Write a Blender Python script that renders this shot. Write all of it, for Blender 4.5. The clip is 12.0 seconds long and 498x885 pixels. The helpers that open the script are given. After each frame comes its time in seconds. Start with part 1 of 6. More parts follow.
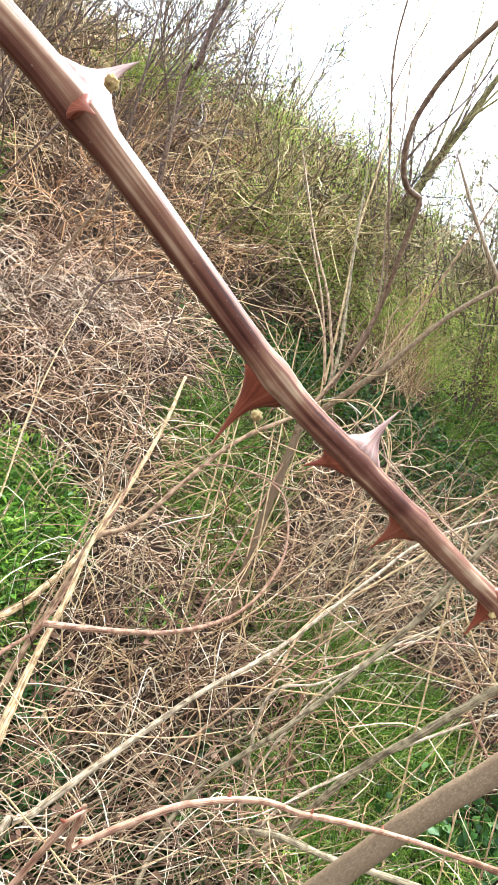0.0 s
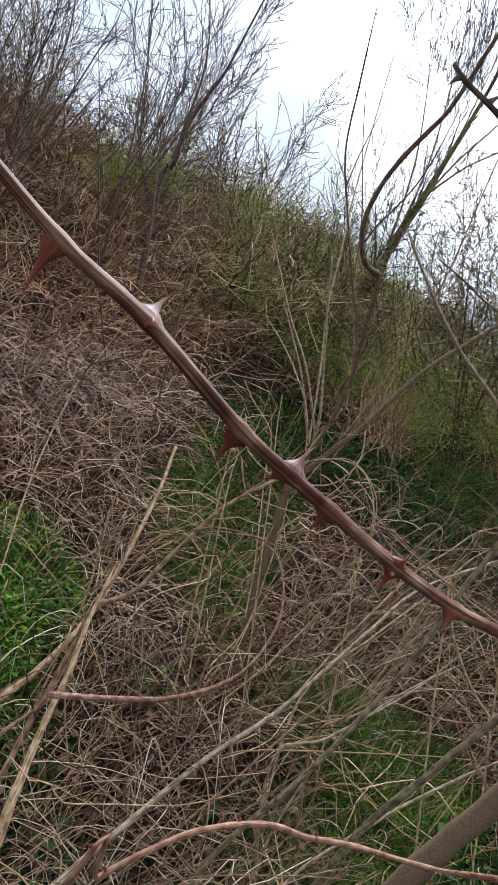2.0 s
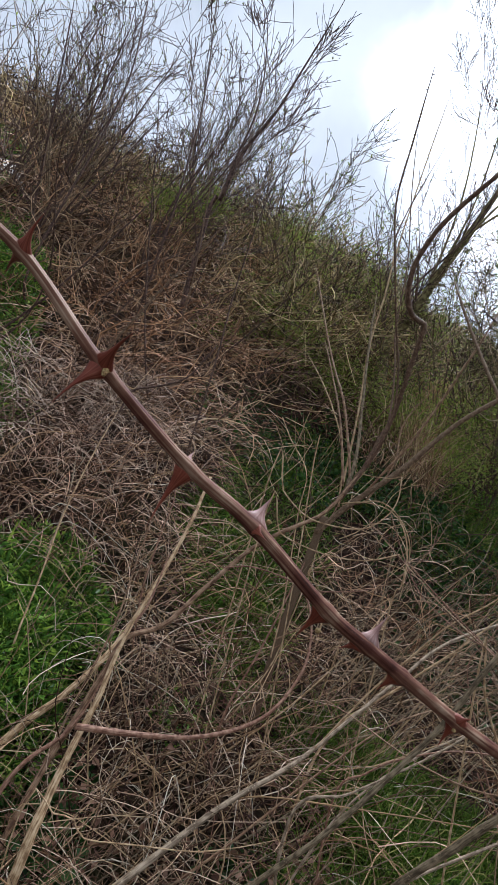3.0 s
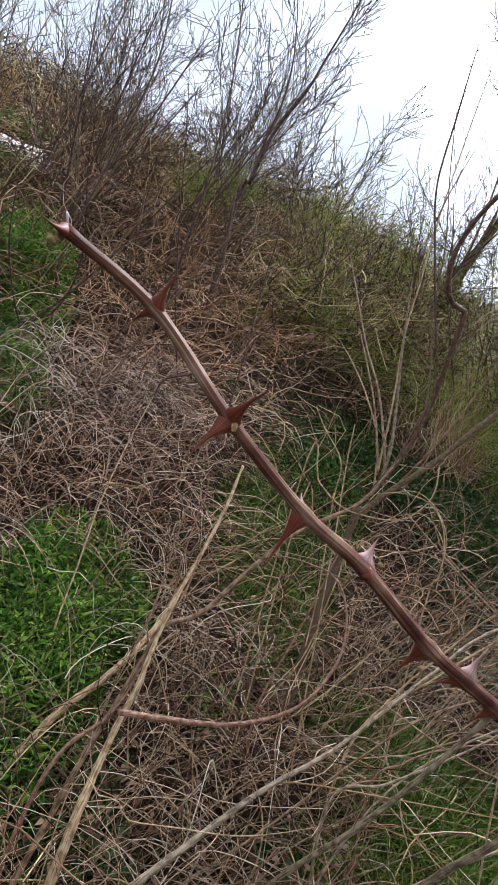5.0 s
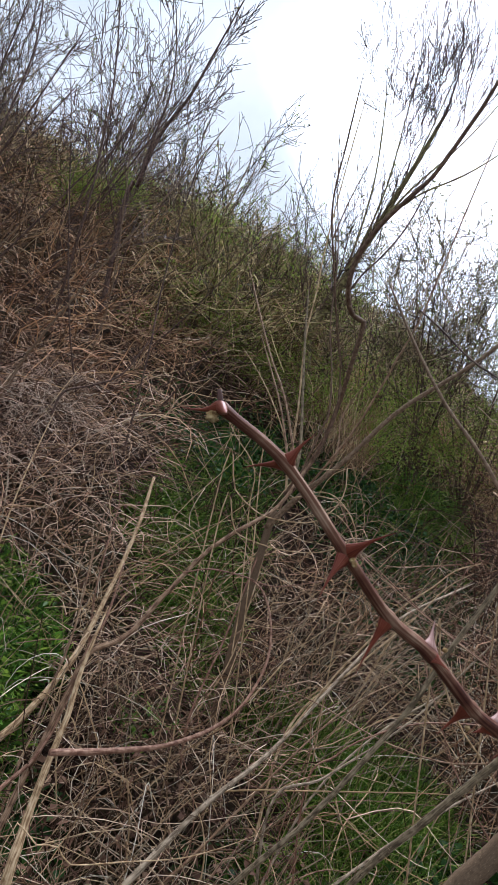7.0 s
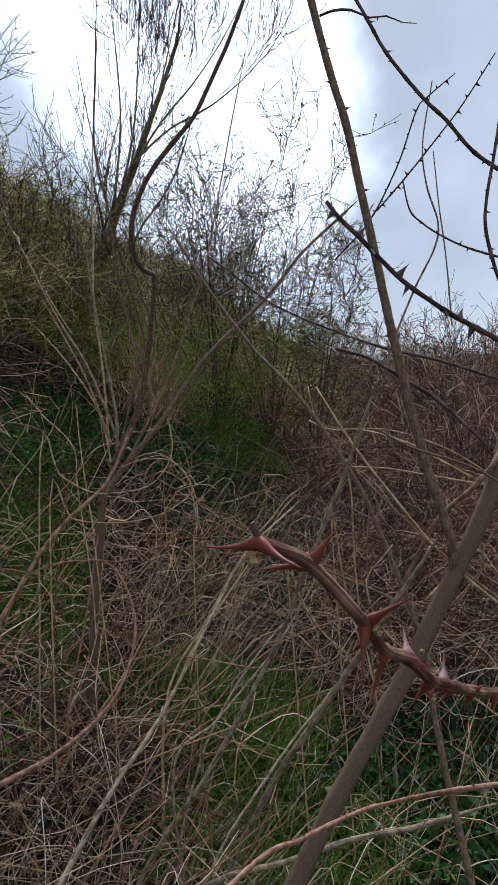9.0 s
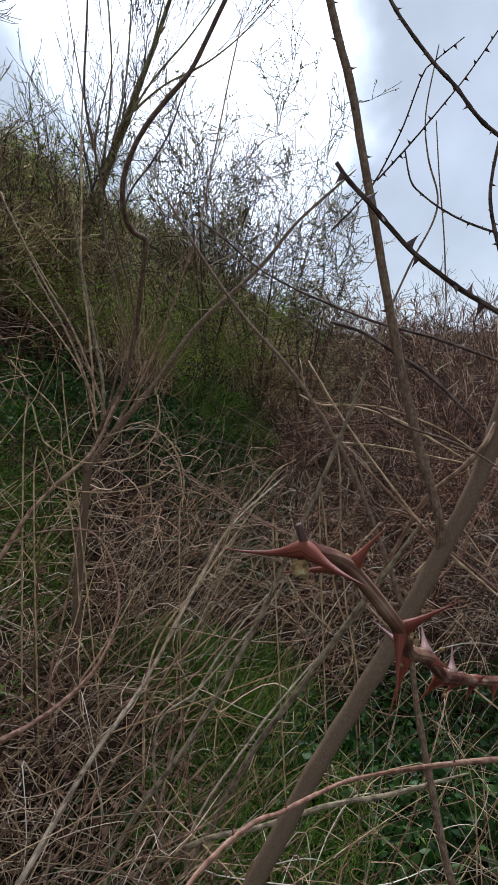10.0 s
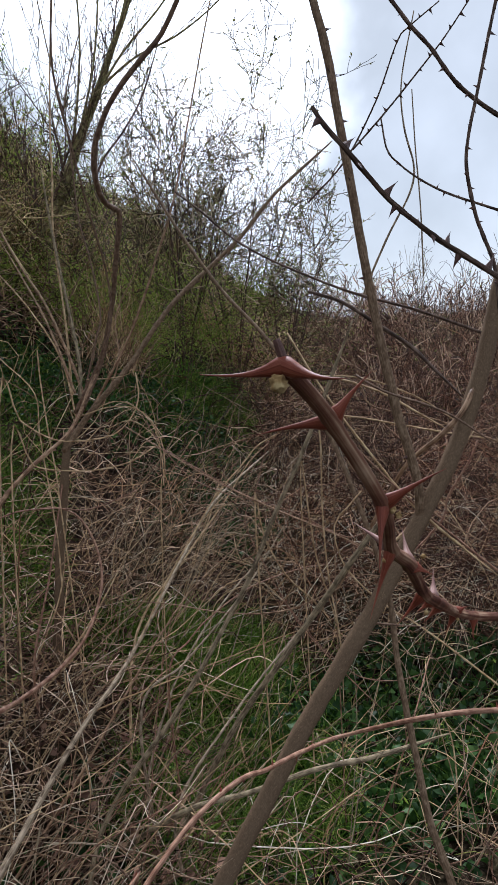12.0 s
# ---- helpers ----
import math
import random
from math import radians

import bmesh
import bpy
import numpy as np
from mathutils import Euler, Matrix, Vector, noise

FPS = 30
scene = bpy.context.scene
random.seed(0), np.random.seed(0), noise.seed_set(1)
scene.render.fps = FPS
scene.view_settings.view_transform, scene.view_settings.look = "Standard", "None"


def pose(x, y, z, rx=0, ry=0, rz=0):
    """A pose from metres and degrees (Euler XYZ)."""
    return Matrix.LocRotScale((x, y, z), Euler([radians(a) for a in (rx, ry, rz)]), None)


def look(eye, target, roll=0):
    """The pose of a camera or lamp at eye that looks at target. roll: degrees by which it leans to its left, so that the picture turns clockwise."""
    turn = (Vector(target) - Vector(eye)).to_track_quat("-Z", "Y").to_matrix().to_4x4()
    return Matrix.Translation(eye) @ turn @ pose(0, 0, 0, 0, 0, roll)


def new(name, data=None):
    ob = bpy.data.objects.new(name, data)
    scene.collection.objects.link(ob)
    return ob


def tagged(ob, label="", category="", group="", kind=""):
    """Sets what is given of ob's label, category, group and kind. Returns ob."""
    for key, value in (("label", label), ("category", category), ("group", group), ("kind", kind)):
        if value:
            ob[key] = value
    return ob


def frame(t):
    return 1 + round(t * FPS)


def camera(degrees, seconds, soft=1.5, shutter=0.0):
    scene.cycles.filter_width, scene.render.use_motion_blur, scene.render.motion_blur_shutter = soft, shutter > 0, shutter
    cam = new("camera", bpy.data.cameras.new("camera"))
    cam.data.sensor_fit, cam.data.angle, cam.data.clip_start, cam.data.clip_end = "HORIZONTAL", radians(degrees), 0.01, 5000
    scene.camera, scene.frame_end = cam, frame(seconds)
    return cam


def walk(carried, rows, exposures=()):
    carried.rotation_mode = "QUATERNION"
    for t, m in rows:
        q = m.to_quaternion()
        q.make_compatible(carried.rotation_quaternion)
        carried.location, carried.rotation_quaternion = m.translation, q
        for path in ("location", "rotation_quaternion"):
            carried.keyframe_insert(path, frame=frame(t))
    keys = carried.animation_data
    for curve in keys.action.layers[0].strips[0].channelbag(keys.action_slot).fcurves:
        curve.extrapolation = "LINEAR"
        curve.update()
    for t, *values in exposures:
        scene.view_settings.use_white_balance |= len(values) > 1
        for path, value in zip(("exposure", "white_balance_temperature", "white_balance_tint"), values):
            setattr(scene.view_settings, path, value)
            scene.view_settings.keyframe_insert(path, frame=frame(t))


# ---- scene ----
cam = camera(49.42, 12.0)
SKY_STRENGTH, SUN_STRENGTH = 0.92, 4.3
EXPOSURES = [(0, 2.62, 5680, 4.5), (0.5, 2.32, 5700, 5.5), (1.0, 1.98, 5680, 6.5), (1.5, 1.98, 5480, 8), (2.0, 0.8, 5550, 11.5), (2.5, 0.25, 5500, 12.5), (3.0, 0.5, 5500, 13), (5.0, 0.85, 5530, 13.5), (6.0, 0.92, 5530, 13.5), (6.5, 0.85, 5530, 13.5), (8.5, 0.12, 5300, 12), (12, 0.4, 5550, 12.5)]
PATH = [
    (0, -0.0116, 0.0945, 1.5025, 79.66, -9.33, 6.37),
    (0.5, -0.0002, 0.0841, 1.5022, 82.91, -9.47, 8.35),
    (1, -0.0002, 0.0505, 1.5037, 85.16, -8.86, 6.82),
    (1.5, 0.0019, 0.0017, 1.5030, 87.27, -6.17, 4.56),
    (2, 0.0020, -0.0007, 1.5039, 86.90, -5.89, 4.91),
    (2.5, -0.0022, -0.0124, 1.5189, 88.04, -6.84, 6.20),
    (3, -0.0277, -0.0215, 1.5639, 88.66, -9.02, 8.25),
    (3.2, -0.0365, -0.0241, 1.5742, 88.65, -8.25, 9.12),
    (4.8, -0.0604, -0.0258, 1.5815, 86.82, -9.08, 10.60),
    (5, -0.0599, -0.0234, 1.5790, 86.59, -8.84, 11.09),
    (5.5, -0.0766, -0.0248, 1.5720, 87.61, -11.28, 8.18),
    (6, -0.0931, -0.0287, 1.5878, 87.94, -11.28, 8.26),
    (6.5, -0.1125, -0.0323, 1.6128, 87.47, -9.86, 6.53),
    (6.7, -0.1211, -0.0337, 1.6120, 88.02, -9.27, 4.08),
    (8.3, -0.1404, -0.0571, 1.6299, 83.18, 8.39, -17.34),
    (8.5, -0.1550, -0.0458, 1.6435, 85.15, 6.83, -16.79),
    (9, -0.1736, -0.0018, 1.6502, 82.67, 5.02, -21.06),
    (9.5, -0.1764, 0.0022, 1.6656, 82.94, 4.35, -21.27),
    (10, -0.1759, 0.0215, 1.6502, 79.65, 3.12, -22.31),
    (10.5, -0.1782, 0.0225, 1.6375, 78.89, 2.98, -23.91),
    (11, -0.1850, 0.0254, 1.6325, 78.16, 3.76, -23.68),
    (11.5, -0.1807, 0.0220, 1.6289, 77.53, 3.79, -24.65),
    (12, -0.1774, 0.0206, 1.6224, 77.76, 3.83, -24.54),
]
walk(cam, [(t, pose(x, y, z, rx, ry, rz)) for t, x, y, z, rx, ry, rz in PATH], exposures=EXPOSURES)

# ---- sky and sun: bright overcast, the sun behind thin cloud ahead ----
SUN_AZ, SUN_EL = radians(24), radians(46)
SUN_DIR = Vector((math.sin(SUN_AZ) * math.cos(SUN_EL), math.cos(SUN_AZ) * math.cos(SUN_EL), math.sin(SUN_EL)))
GLOW_DIR = Vector((0.33, 0.83, 0.454)).normalized()
world = bpy.data.worlds.new("overcast_sky")
scene.world = world
world.use_nodes = True
wn, wl = world.node_tree.nodes, world.node_tree.links
sky = wn.new("ShaderNodeTexSky")
sky.sky_type, sky.sun_disc = 'NISHITA', False
sky.sun_elevation, sky.sun_rotation = SUN_EL, SUN_AZ
sky_dim = wn.new("ShaderNodeVectorMath")
sky_dim.operation = 'SCALE'
sky_dim.inputs['Scale'].default_value = 0.06
wl.new(sky.outputs[0], sky_dim.inputs[0])
way = wn.new("ShaderNodeTexCoord")
aim = wn.new("ShaderNodeVectorMath")
aim.operation = 'DOT_PRODUCT'
aim.inputs[1].default_value = GLOW_DIR
wl.new(way.outputs['Generated'], aim.inputs[0])
glow = wn.new("ShaderNodeMapRange")
glow.interpolation_type = 'SMOOTHSTEP'
glow.inputs['From Min'].default_value, glow.inputs['From Max'].default_value = 0.942, 0.99
glow.inputs['To Min'].default_value, glow.inputs['To Max'].default_value = 0.0, 1.0
puff = wn.new("ShaderNodeTexNoise")
puff.inputs['Scale'].default_value, puff.inputs['Detail'].default_value = 2.6, 6
wl.new(way.outputs['Generated'], puff.inputs['Vector'])
edge = wn.new("ShaderNodeMath")
edge.operation = 'MULTIPLY_ADD'
edge.inputs[1].default_value, edge.inputs[2].default_value = 0.16, -0.08
wl.new(puff.outputs['Fac'], edge.inputs[0])
shifted = wn.new("ShaderNodeMath")
wl.new(aim.outputs['Value'], shifted.inputs[0])
wl.new(edge.outputs[0], shifted.inputs[1])
wl.new(shifted.outputs[0], glow.inputs['Value'])
cloud = wn.new("ShaderNodeValToRGB")
cloud.color_ramp.elements[0].position, cloud.color_ramp.elements[0].color = 0.38, (0.60, 0.612, 0.595, 1)
cloud.color_ramp.elements[1].position, cloud.color_ramp.elements[1].color = 0.66, (0.86, 0.87, 0.865, 1)
wl.new(puff.outputs['Fac'], cloud.inputs['Fac'])
cover = wn.new("ShaderNodeMixRGB")
cover.inputs['Fac'].default_value = 0.85
wl.new(sky_dim.outputs[0], cover.inputs[1])
wl.new(cloud.outputs[0], cover.inputs[2])
bright = wn.new("ShaderNodeMixRGB")
bright.inputs[2].default_value = (1.7, 1.7, 1.68, 1)
wl.new(glow.outputs[0], bright.inputs['Fac'])
wl.new(cover.outputs[0], bright.inputs[1])
wl.new(bright.outputs[0], wn["Background"].inputs[0])
wn["Background"].inputs[1].default_value = SKY_STRENGTH

sun = new("sun", bpy.data.lights.new("sun", "SUN"))
sun.data.energy, sun.data.angle, sun.data.color = SUN_STRENGTH, radians(10), (1.0, 0.96, 0.9)
sun.matrix_world = look(SUN_DIR * 40, (0, 0, 0))

rng = np.random.default_rng(7)


# ---- materials ----
def node_mat(name):
    m = bpy.data.materials.new(name)
    m.use_nodes = True
    nt = m.node_tree
    return m, nt.nodes, nt.links, nt.nodes["Principled BSDF"]


def ramp(nodes, stops):
    r = nodes.new("ShaderNodeValToRGB")
    el = r.color_ramp.elements
    while len(el) < len(stops):
        el.new(0.5)
    for e, (p, c) in zip(el, stops):
        e.position, e.color = p, (*c, 1)
    return r


def bark(name, stops, rough=0.6, grain=1.0, bump=0.7, spots=None, coat=0.0, streaky=0.55, crisp=0.45, shine=0.25, bands=5):
    """Bark along a stem: streaks follow the length, blotches and small specks lie on top."""
    m, n, l, p = node_mat(name)
    uv = n.new("ShaderNodeUVMap")
    stretch = n.new("ShaderNodeMapping")
    stretch.inputs['Scale'].default_value = (bands * grain, 14 * grain, 1)
    l.new(uv.outputs[0], stretch.inputs[0])
    streak = n.new("ShaderNodeTexNoise")
    streak.inputs['Scale'].default_value, streak.inputs['Detail'].default_value = 1.6, 6
    l.new(stretch.outputs[0], streak.inputs['Vector'])
    pos = n.new("ShaderNodeTexCoord")
    blotch = n.new("ShaderNodeTexNoise")
    blotch.inputs['Scale'].default_value, blotch.inputs['Detail'].default_value = 48 * grain, 8
    l.new(pos.outputs['Object'], blotch.inputs['Vector'])
    mix = n.new("ShaderNodeMath")
    mix.operation = 'MULTIPLY_ADD'
    mix.inputs[1].default_value = 1 - streaky
    l.new(blotch.outputs['Fac'], mix.inputs[0])
    half = n.new("ShaderNodeMath")
    half.operation = 'MULTIPLY'
    half.inputs[1].default_value = streaky
    l.new(streak.outputs['Fac'], half.inputs[0])
    l.new(half.outputs[0], mix.inputs[2])
    r = ramp(n, [(0.5 + (at - 0.5) * crisp, tone) for at, tone in stops])
    l.new(mix.outputs[0], r.inputs['Fac'])
    colour = r.outputs[0]
    if spots:
        v = n.new("ShaderNodeTexVoronoi")
        v.inputs['Scale'].default_value = spots[0]
        l.new(pos.outputs['Object'], v.inputs['Vector'])
        dot = n.new("ShaderNodeMath")
        dot.operation = 'LESS_THAN'
        dot.inputs[1].default_value = spots[1]
        l.new(v.outputs['Distance'], dot.inputs[0])
        put = n.new("ShaderNodeMixRGB")
        put.inputs[2].default_value = (*spots[2], 1)
        l.new(dot.outputs[0], put.inputs['Fac'])
        l.new(colour, put.inputs[1])
        colour = put.outputs[0]
    l.new(colour, p.inputs['Base Color'])
    p.inputs['Roughness'].default_value = rough
    p.inputs['Coat Weight'].default_value = coat
    p.inputs['Specular IOR Level'].default_value = shine
    b = n.new("ShaderNodeBump")
    b.inputs['Strength'].default_value, b.inputs['Distance'].default_value = bump, 0.001
    l.new(mix.outputs[0], b.inputs['Height'])
    l.new(b.outputs[0], p.inputs['Normal'])
    return m


def scatter(name, stops, rough=0.75, through_light=0.0, clumps=(1.7, 0.62, 1.2), rust=0.0, shine=0.12):
    """Many separate blades, twigs or leaves, each with its own tone."""
    m, n, l, p = node_mat(name)
    g = n.new("ShaderNodeNewGeometry")
    r = ramp(n, stops)
    l.new(g.outputs['Random Per Island'], r.inputs['Fac'])
    pos = n.new("ShaderNodeTexCoord")
    t = n.new("ShaderNodeTexNoise")
    t.inputs['Scale'].default_value, t.inputs['Detail'].default_value = clumps[0], 5
    l.new(pos.outputs['Object'], t.inputs['Vector'])
    tone = n.new("ShaderNodeMapRange")
    tone.inputs['From Min'].default_value, tone.inputs['From Max'].default_value = 0.3, 0.7
    tone.inputs['To Min'].default_value, tone.inputs['To Max'].default_value = clumps[1], clumps[2]
    l.new(t.outputs['Fac'], tone.inputs['Value'])
    mul = n.new("ShaderNodeVectorMath")
    mul.operation = 'SCALE'
    colour = r.outputs[0]
    if rust:
        w = n.new("ShaderNodeTexNoise")
        w.inputs['Scale'].default_value, w.inputs['Detail'].default_value = 1.1, 4
        shift = n.new("ShaderNodeVectorMath")
        shift.inputs[1].default_value = (7.3, 2.1, 4.4)
        l.new(pos.outputs['Object'], shift.inputs[0])
        l.new(shift.outputs[0], w.inputs['Vector'])
        where = ramp(n, [(0.47, (0, 0, 0)), (0.6, (rust, rust, rust))])
        l.new(w.outputs['Fac'], where.inputs['Fac'])
        stain = n.new("ShaderNodeMixRGB")
        stain.blend_type = 'MULTIPLY'
        stain.inputs[2].default_value = (1.0, 0.76, 0.64, 1)
        l.new(where.outputs[0], stain.inputs['Fac'])
        l.new(colour, stain.inputs[1])
        colour = stain.outputs[0]
    l.new(colour, mul.inputs[0])
    l.new(tone.outputs[0], mul.inputs['Scale'])
    l.new(mul.outputs[0], p.inputs['Base Color'])
    p.inputs['Roughness'].default_value = rough
    p.inputs['Specular IOR Level'].default_value = shine
    if through_light:
        tr = n.new("ShaderNodeBsdfTranslucent")
        l.new(mul.outputs[0], tr.inputs['Color'])
        both = n.new("ShaderNodeMixShader")
        both.inputs[0].default_value = through_light
        l.new(p.outputs[0], both.inputs[1])
        l.new(tr.outputs[0], both.inputs[2])
        l.new(both.outputs[0], n["Material Output"].inputs['Surface'])
    return m


M_hero = bark("maroon_brown_bark", [(0.30, (0.030, 0.009, 0.006)), (0.43, (0.10, 0.036, 0.024)), (0.54, (0.185, 0.09, 0.055)), (0.68, (0.42, 0.29, 0.19))], rough=0.62, grain=1.2, bump=0.55,
              spots=(900, 0.10, (0.22, 0.125, 0.095)), coat=0.0, streaky=0.55, crisp=0.8, shine=0.12, bands=3.2)
M_thorn = bark("red_thorn", [(0.28, (0.07, 0.017, 0.010)), (0.5, (0.18, 0.046, 0.025)), (0.72, (0.30, 0.115, 0.07))], rough=0.5, grain=2.0, bump=0.25, crisp=0.9, shine=0.18)
M_thorn_pale = bark("pale_thorn", [(0.28, (0.12, 0.05, 0.042)), (0.5, (0.27, 0.16, 0.135)), (0.72, (0.46, 0.36, 0.31))], rough=0.5, grain=2.0, bump=0.25, crisp=0.9, shine=0.1)
M_thorn_dark = bark("dark_thorn", [(0.3, (0.05, 0.025, 0.02)), (0.7, (0.12, 0.06, 0.045))], rough=0.5)
M_bud = bark("pale_bud", [(0.3, (0.11, 0.06, 0.025)), (0.5, (0.31, 0.205, 0.085)), (0.7, (0.54, 0.42, 0.21))], rough=0.9, grain=10, bump=0.9, shine=0.1)
M_pale = bark("pale_straw_bark", [(0.3, (0.191, 0.113, 0.0534)), (0.5, (0.413, 0.276, 0.143)), (0.7, (0.583, 0.433, 0.258))], rough=0.75)
M_brown = bark("tan_brown_bark", [(0.3, (0.105, 0.056, 0.03)), (0.5, (0.23, 0.135, 0.075)), (0.7, (0.38, 0.25, 0.15))], rough=0.6)
M_red = bark("reddish_bark", [(0.3, (0.12, 0.052, 0.03)), (0.5, (0.225, 0.115, 0.07)), (0.7, (0.36, 0.215, 0.14))], rough=0.6, grain=1.6)
M_grey = bark("grey_brown_bark", [(0.3, (0.11, 0.075, 0.045)), (0.5, (0.255, 0.19, 0.122)), (0.7, (0.42, 0.325, 0.22))], rough=0.8, spots=(120, 0.16, (0.494, 0.388, 0.26)), shine=0.3)
M_olive = bark("olive_bark", [(0.3, (0.08, 0.058, 0.032)), (0.5, (0.19, 0.143, 0.083)), (0.7, (0.32, 0.25, 0.15))], rough=0.8, spots=(130, 0.15, (0.391, 0.301, 0.177)), shine=0.3)
M_trunk = bark("speckled_trunk_bark", [(0.3, (0.0836, 0.0546, 0.0317)), (0.5, (0.141, 0.095, 0.0581)), (0.7, (0.207, 0.146, 0.0924))], rough=0.85, grain=4.5, crisp=1.2,
               bump=0.9, spots=(260, 0.14, (0.28, 0.20, 0.115)), shine=0.08, streaky=0.6)
M_dark = bark("dark_brown_bark", [(0.3, (0.035, 0.024, 0.018)), (0.5, (0.085, 0.056, 0.042)), (0.7, (0.17, 0.118, 0.088))], rough=0.75, shine=0.1)
M_limb = bark("brown_limb_bark", [(0.3, (0.10, 0.062, 0.035)), (0.5, (0.16, 0.105, 0.062)), (0.7, (0.24, 0.165, 0.103))], rough=0.75, grain=2.0, shine=0.15)
M_mauve = bark("warm_brown_bark", [(0.3, (0.075, 0.042, 0.026)), (0.5, (0.14, 0.085, 0.054)), (0.7, (0.23, 0.155, 0.10))], rough=0.65, grain=2.0, shine=0.18)
M_twig = bark("dark_twig_bark", [(0.3, (0.035, 0.02, 0.015)), (0.5, (0.085, 0.05, 0.036)), (0.7, (0.17, 0.11, 0.08))], rough=0.75)
M_willow = bark("yellow_green_bark", [(0.3, (0.07, 0.055, 0.025)), (0.5, (0.17, 0.14, 0.058)), (0.7, (0.31, 0.27, 0.115))], rough=0.8, grain=0.5)
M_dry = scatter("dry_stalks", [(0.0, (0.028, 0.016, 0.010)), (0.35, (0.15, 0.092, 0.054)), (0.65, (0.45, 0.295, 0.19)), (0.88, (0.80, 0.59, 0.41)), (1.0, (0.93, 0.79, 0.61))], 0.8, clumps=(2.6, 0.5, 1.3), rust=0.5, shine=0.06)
M_straw = scatter("cream_straw", [(0.0, (0.30, 0.225, 0.14)), (0.5, (0.56, 0.46, 0.32)), (1.0, (0.82, 0.74, 0.58))], 0.75, clumps=(2.2, 0.7, 1.15))
M_bleach = scatter("bleached_grass", [(0.0, (0.05, 0.03, 0.02)), (0.45, (0.30, 0.205, 0.145)), (1.0, (0.78, 0.63, 0.49))], 0.85, clumps=(3.4, 0.5, 1.2), rust=0.4, shine=0.05)
# rotted stalks, darkened further to paint the shade between the dry stalks
M_litter_shade = scatter("rotting_stalks_gap_shade", [(0.0, (0.012, 0.007, 0.005)), (0.6, (0.055, 0.027, 0.020)), (1.0, (0.16, 0.08, 0.058))], 0.9)
M_bramble = scatter("bramble_stalks", [(0.0, (0.035, 0.017, 0.009)), (0.35, (0.17, 0.094, 0.046)), (0.7, (0.477, 0.32, 0.166)), (1.0, (0.784, 0.591, 0.35))], 0.7, clumps=(2.2, 0.5, 1.25), rust=0.45)
M_scrub = scatter("scrub_twigs", [(0.0, (0.028, 0.015, 0.008)), (0.35, (0.20, 0.112, 0.056)), (0.75, (0.54, 0.345, 0.19)), (1.0, (0.874, 0.671, 0.41))], 0.8, clumps=(1.1, 0.55, 1.3), rust=0.6)
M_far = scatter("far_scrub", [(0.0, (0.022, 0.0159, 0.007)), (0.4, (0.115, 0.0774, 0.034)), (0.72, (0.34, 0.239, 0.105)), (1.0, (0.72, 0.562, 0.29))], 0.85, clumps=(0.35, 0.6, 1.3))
M_thicket = scatter("thicket_twigs", [(0.0, (0.014, 0.00543, 0.00423)), (0.5, (0.0727, 0.0315, 0.0201)), (0.85, (0.246, 0.128, 0.0783)), (1.0, (0.774, 0.553, 0.37))], 0.8, clumps=(2.0, 0.45, 1.3), rust=0.6)
M_grass = scatter("green_blades", [(0.0, (0.035, 0.0775, 0.01)), (0.5, (0.106, 0.2, 0.0213)), (0.85, (0.25, 0.362, 0.0475)), (1.0, (0.5, 0.45, 0.163))], 0.6, 0.35)
M_herb = scatter("herb_leaves", [(0.0, (0.0345, 0.0868, 0.0132)), (0.6, (0.122, 0.245, 0.029)), (1.0, (0.345, 0.476, 0.066))], 0.5, 0.38, clumps=(5.0, 0.55, 1.25), shine=0.2)
M_ivy = scatter("ivy_leaves", [(0.0, (0.0131, 0.0374, 0.00749)), (0.6, (0.0337, 0.0824, 0.0159)), (1.0, (0.0842, 0.155, 0.0337))], 0.5, 0.25, shine=0.18)
M_spring = scatter("spring_leaves", [(0.0, (0.13, 0.18, 0.028)), (0.5, (0.23, 0.31, 0.045)), (1.0, (0.42, 0.48, 0.10))], 0.6, 0.45)
M_catkin = scatter("catkin_buds", [(0.0, (0.0975, 0.0975, 0.0325)), (0.6, (0.195, 0.202, 0.065)), (1.0, (0.299, 0.305, 0.124))], 0.8, 0.35)
M_bushtwig = scatter("bush_twigs", [(0.0, (0.022, 0.014, 0.009)), (0.45, (0.075, 0.05, 0.03)), (0.75, (0.24, 0.165, 0.09)), (1.0, (0.52, 0.40, 0.25))], 0.8, clumps=(1.5, 0.7, 1.2))
M_red_twig = scatter("red_brown_twigs", [(0.0, (0.039, 0.0182, 0.0117)), (0.5, (0.169, 0.0884, 0.0546)), (0.8, (0.39, 0.24, 0.156)), (1.0, (0.78, 0.585, 0.403))], 0.8, clumps=(1.5, 0.7, 1.2))
M_bush = bark("olive_twig_bark", [(0.3, (0.085, 0.06, 0.032)), (0.5, (0.21, 0.15, 0.083)), (0.7, (0.37, 0.28, 0.165))], rough=0.8)
M_dead = scatter("dead_leaves", [(0.0, (0.11, 0.06, 0.04)), (0.6, (0.23, 0.13, 0.085)), (1.0, (0.36, 0.22, 0.15))], 0.8, 0.15)

M_chalk = scatter("chalk", [(0.0, (0.70, 0.67, 0.60)), (1.0, (0.80, 0.77, 0.70))], 0.9)


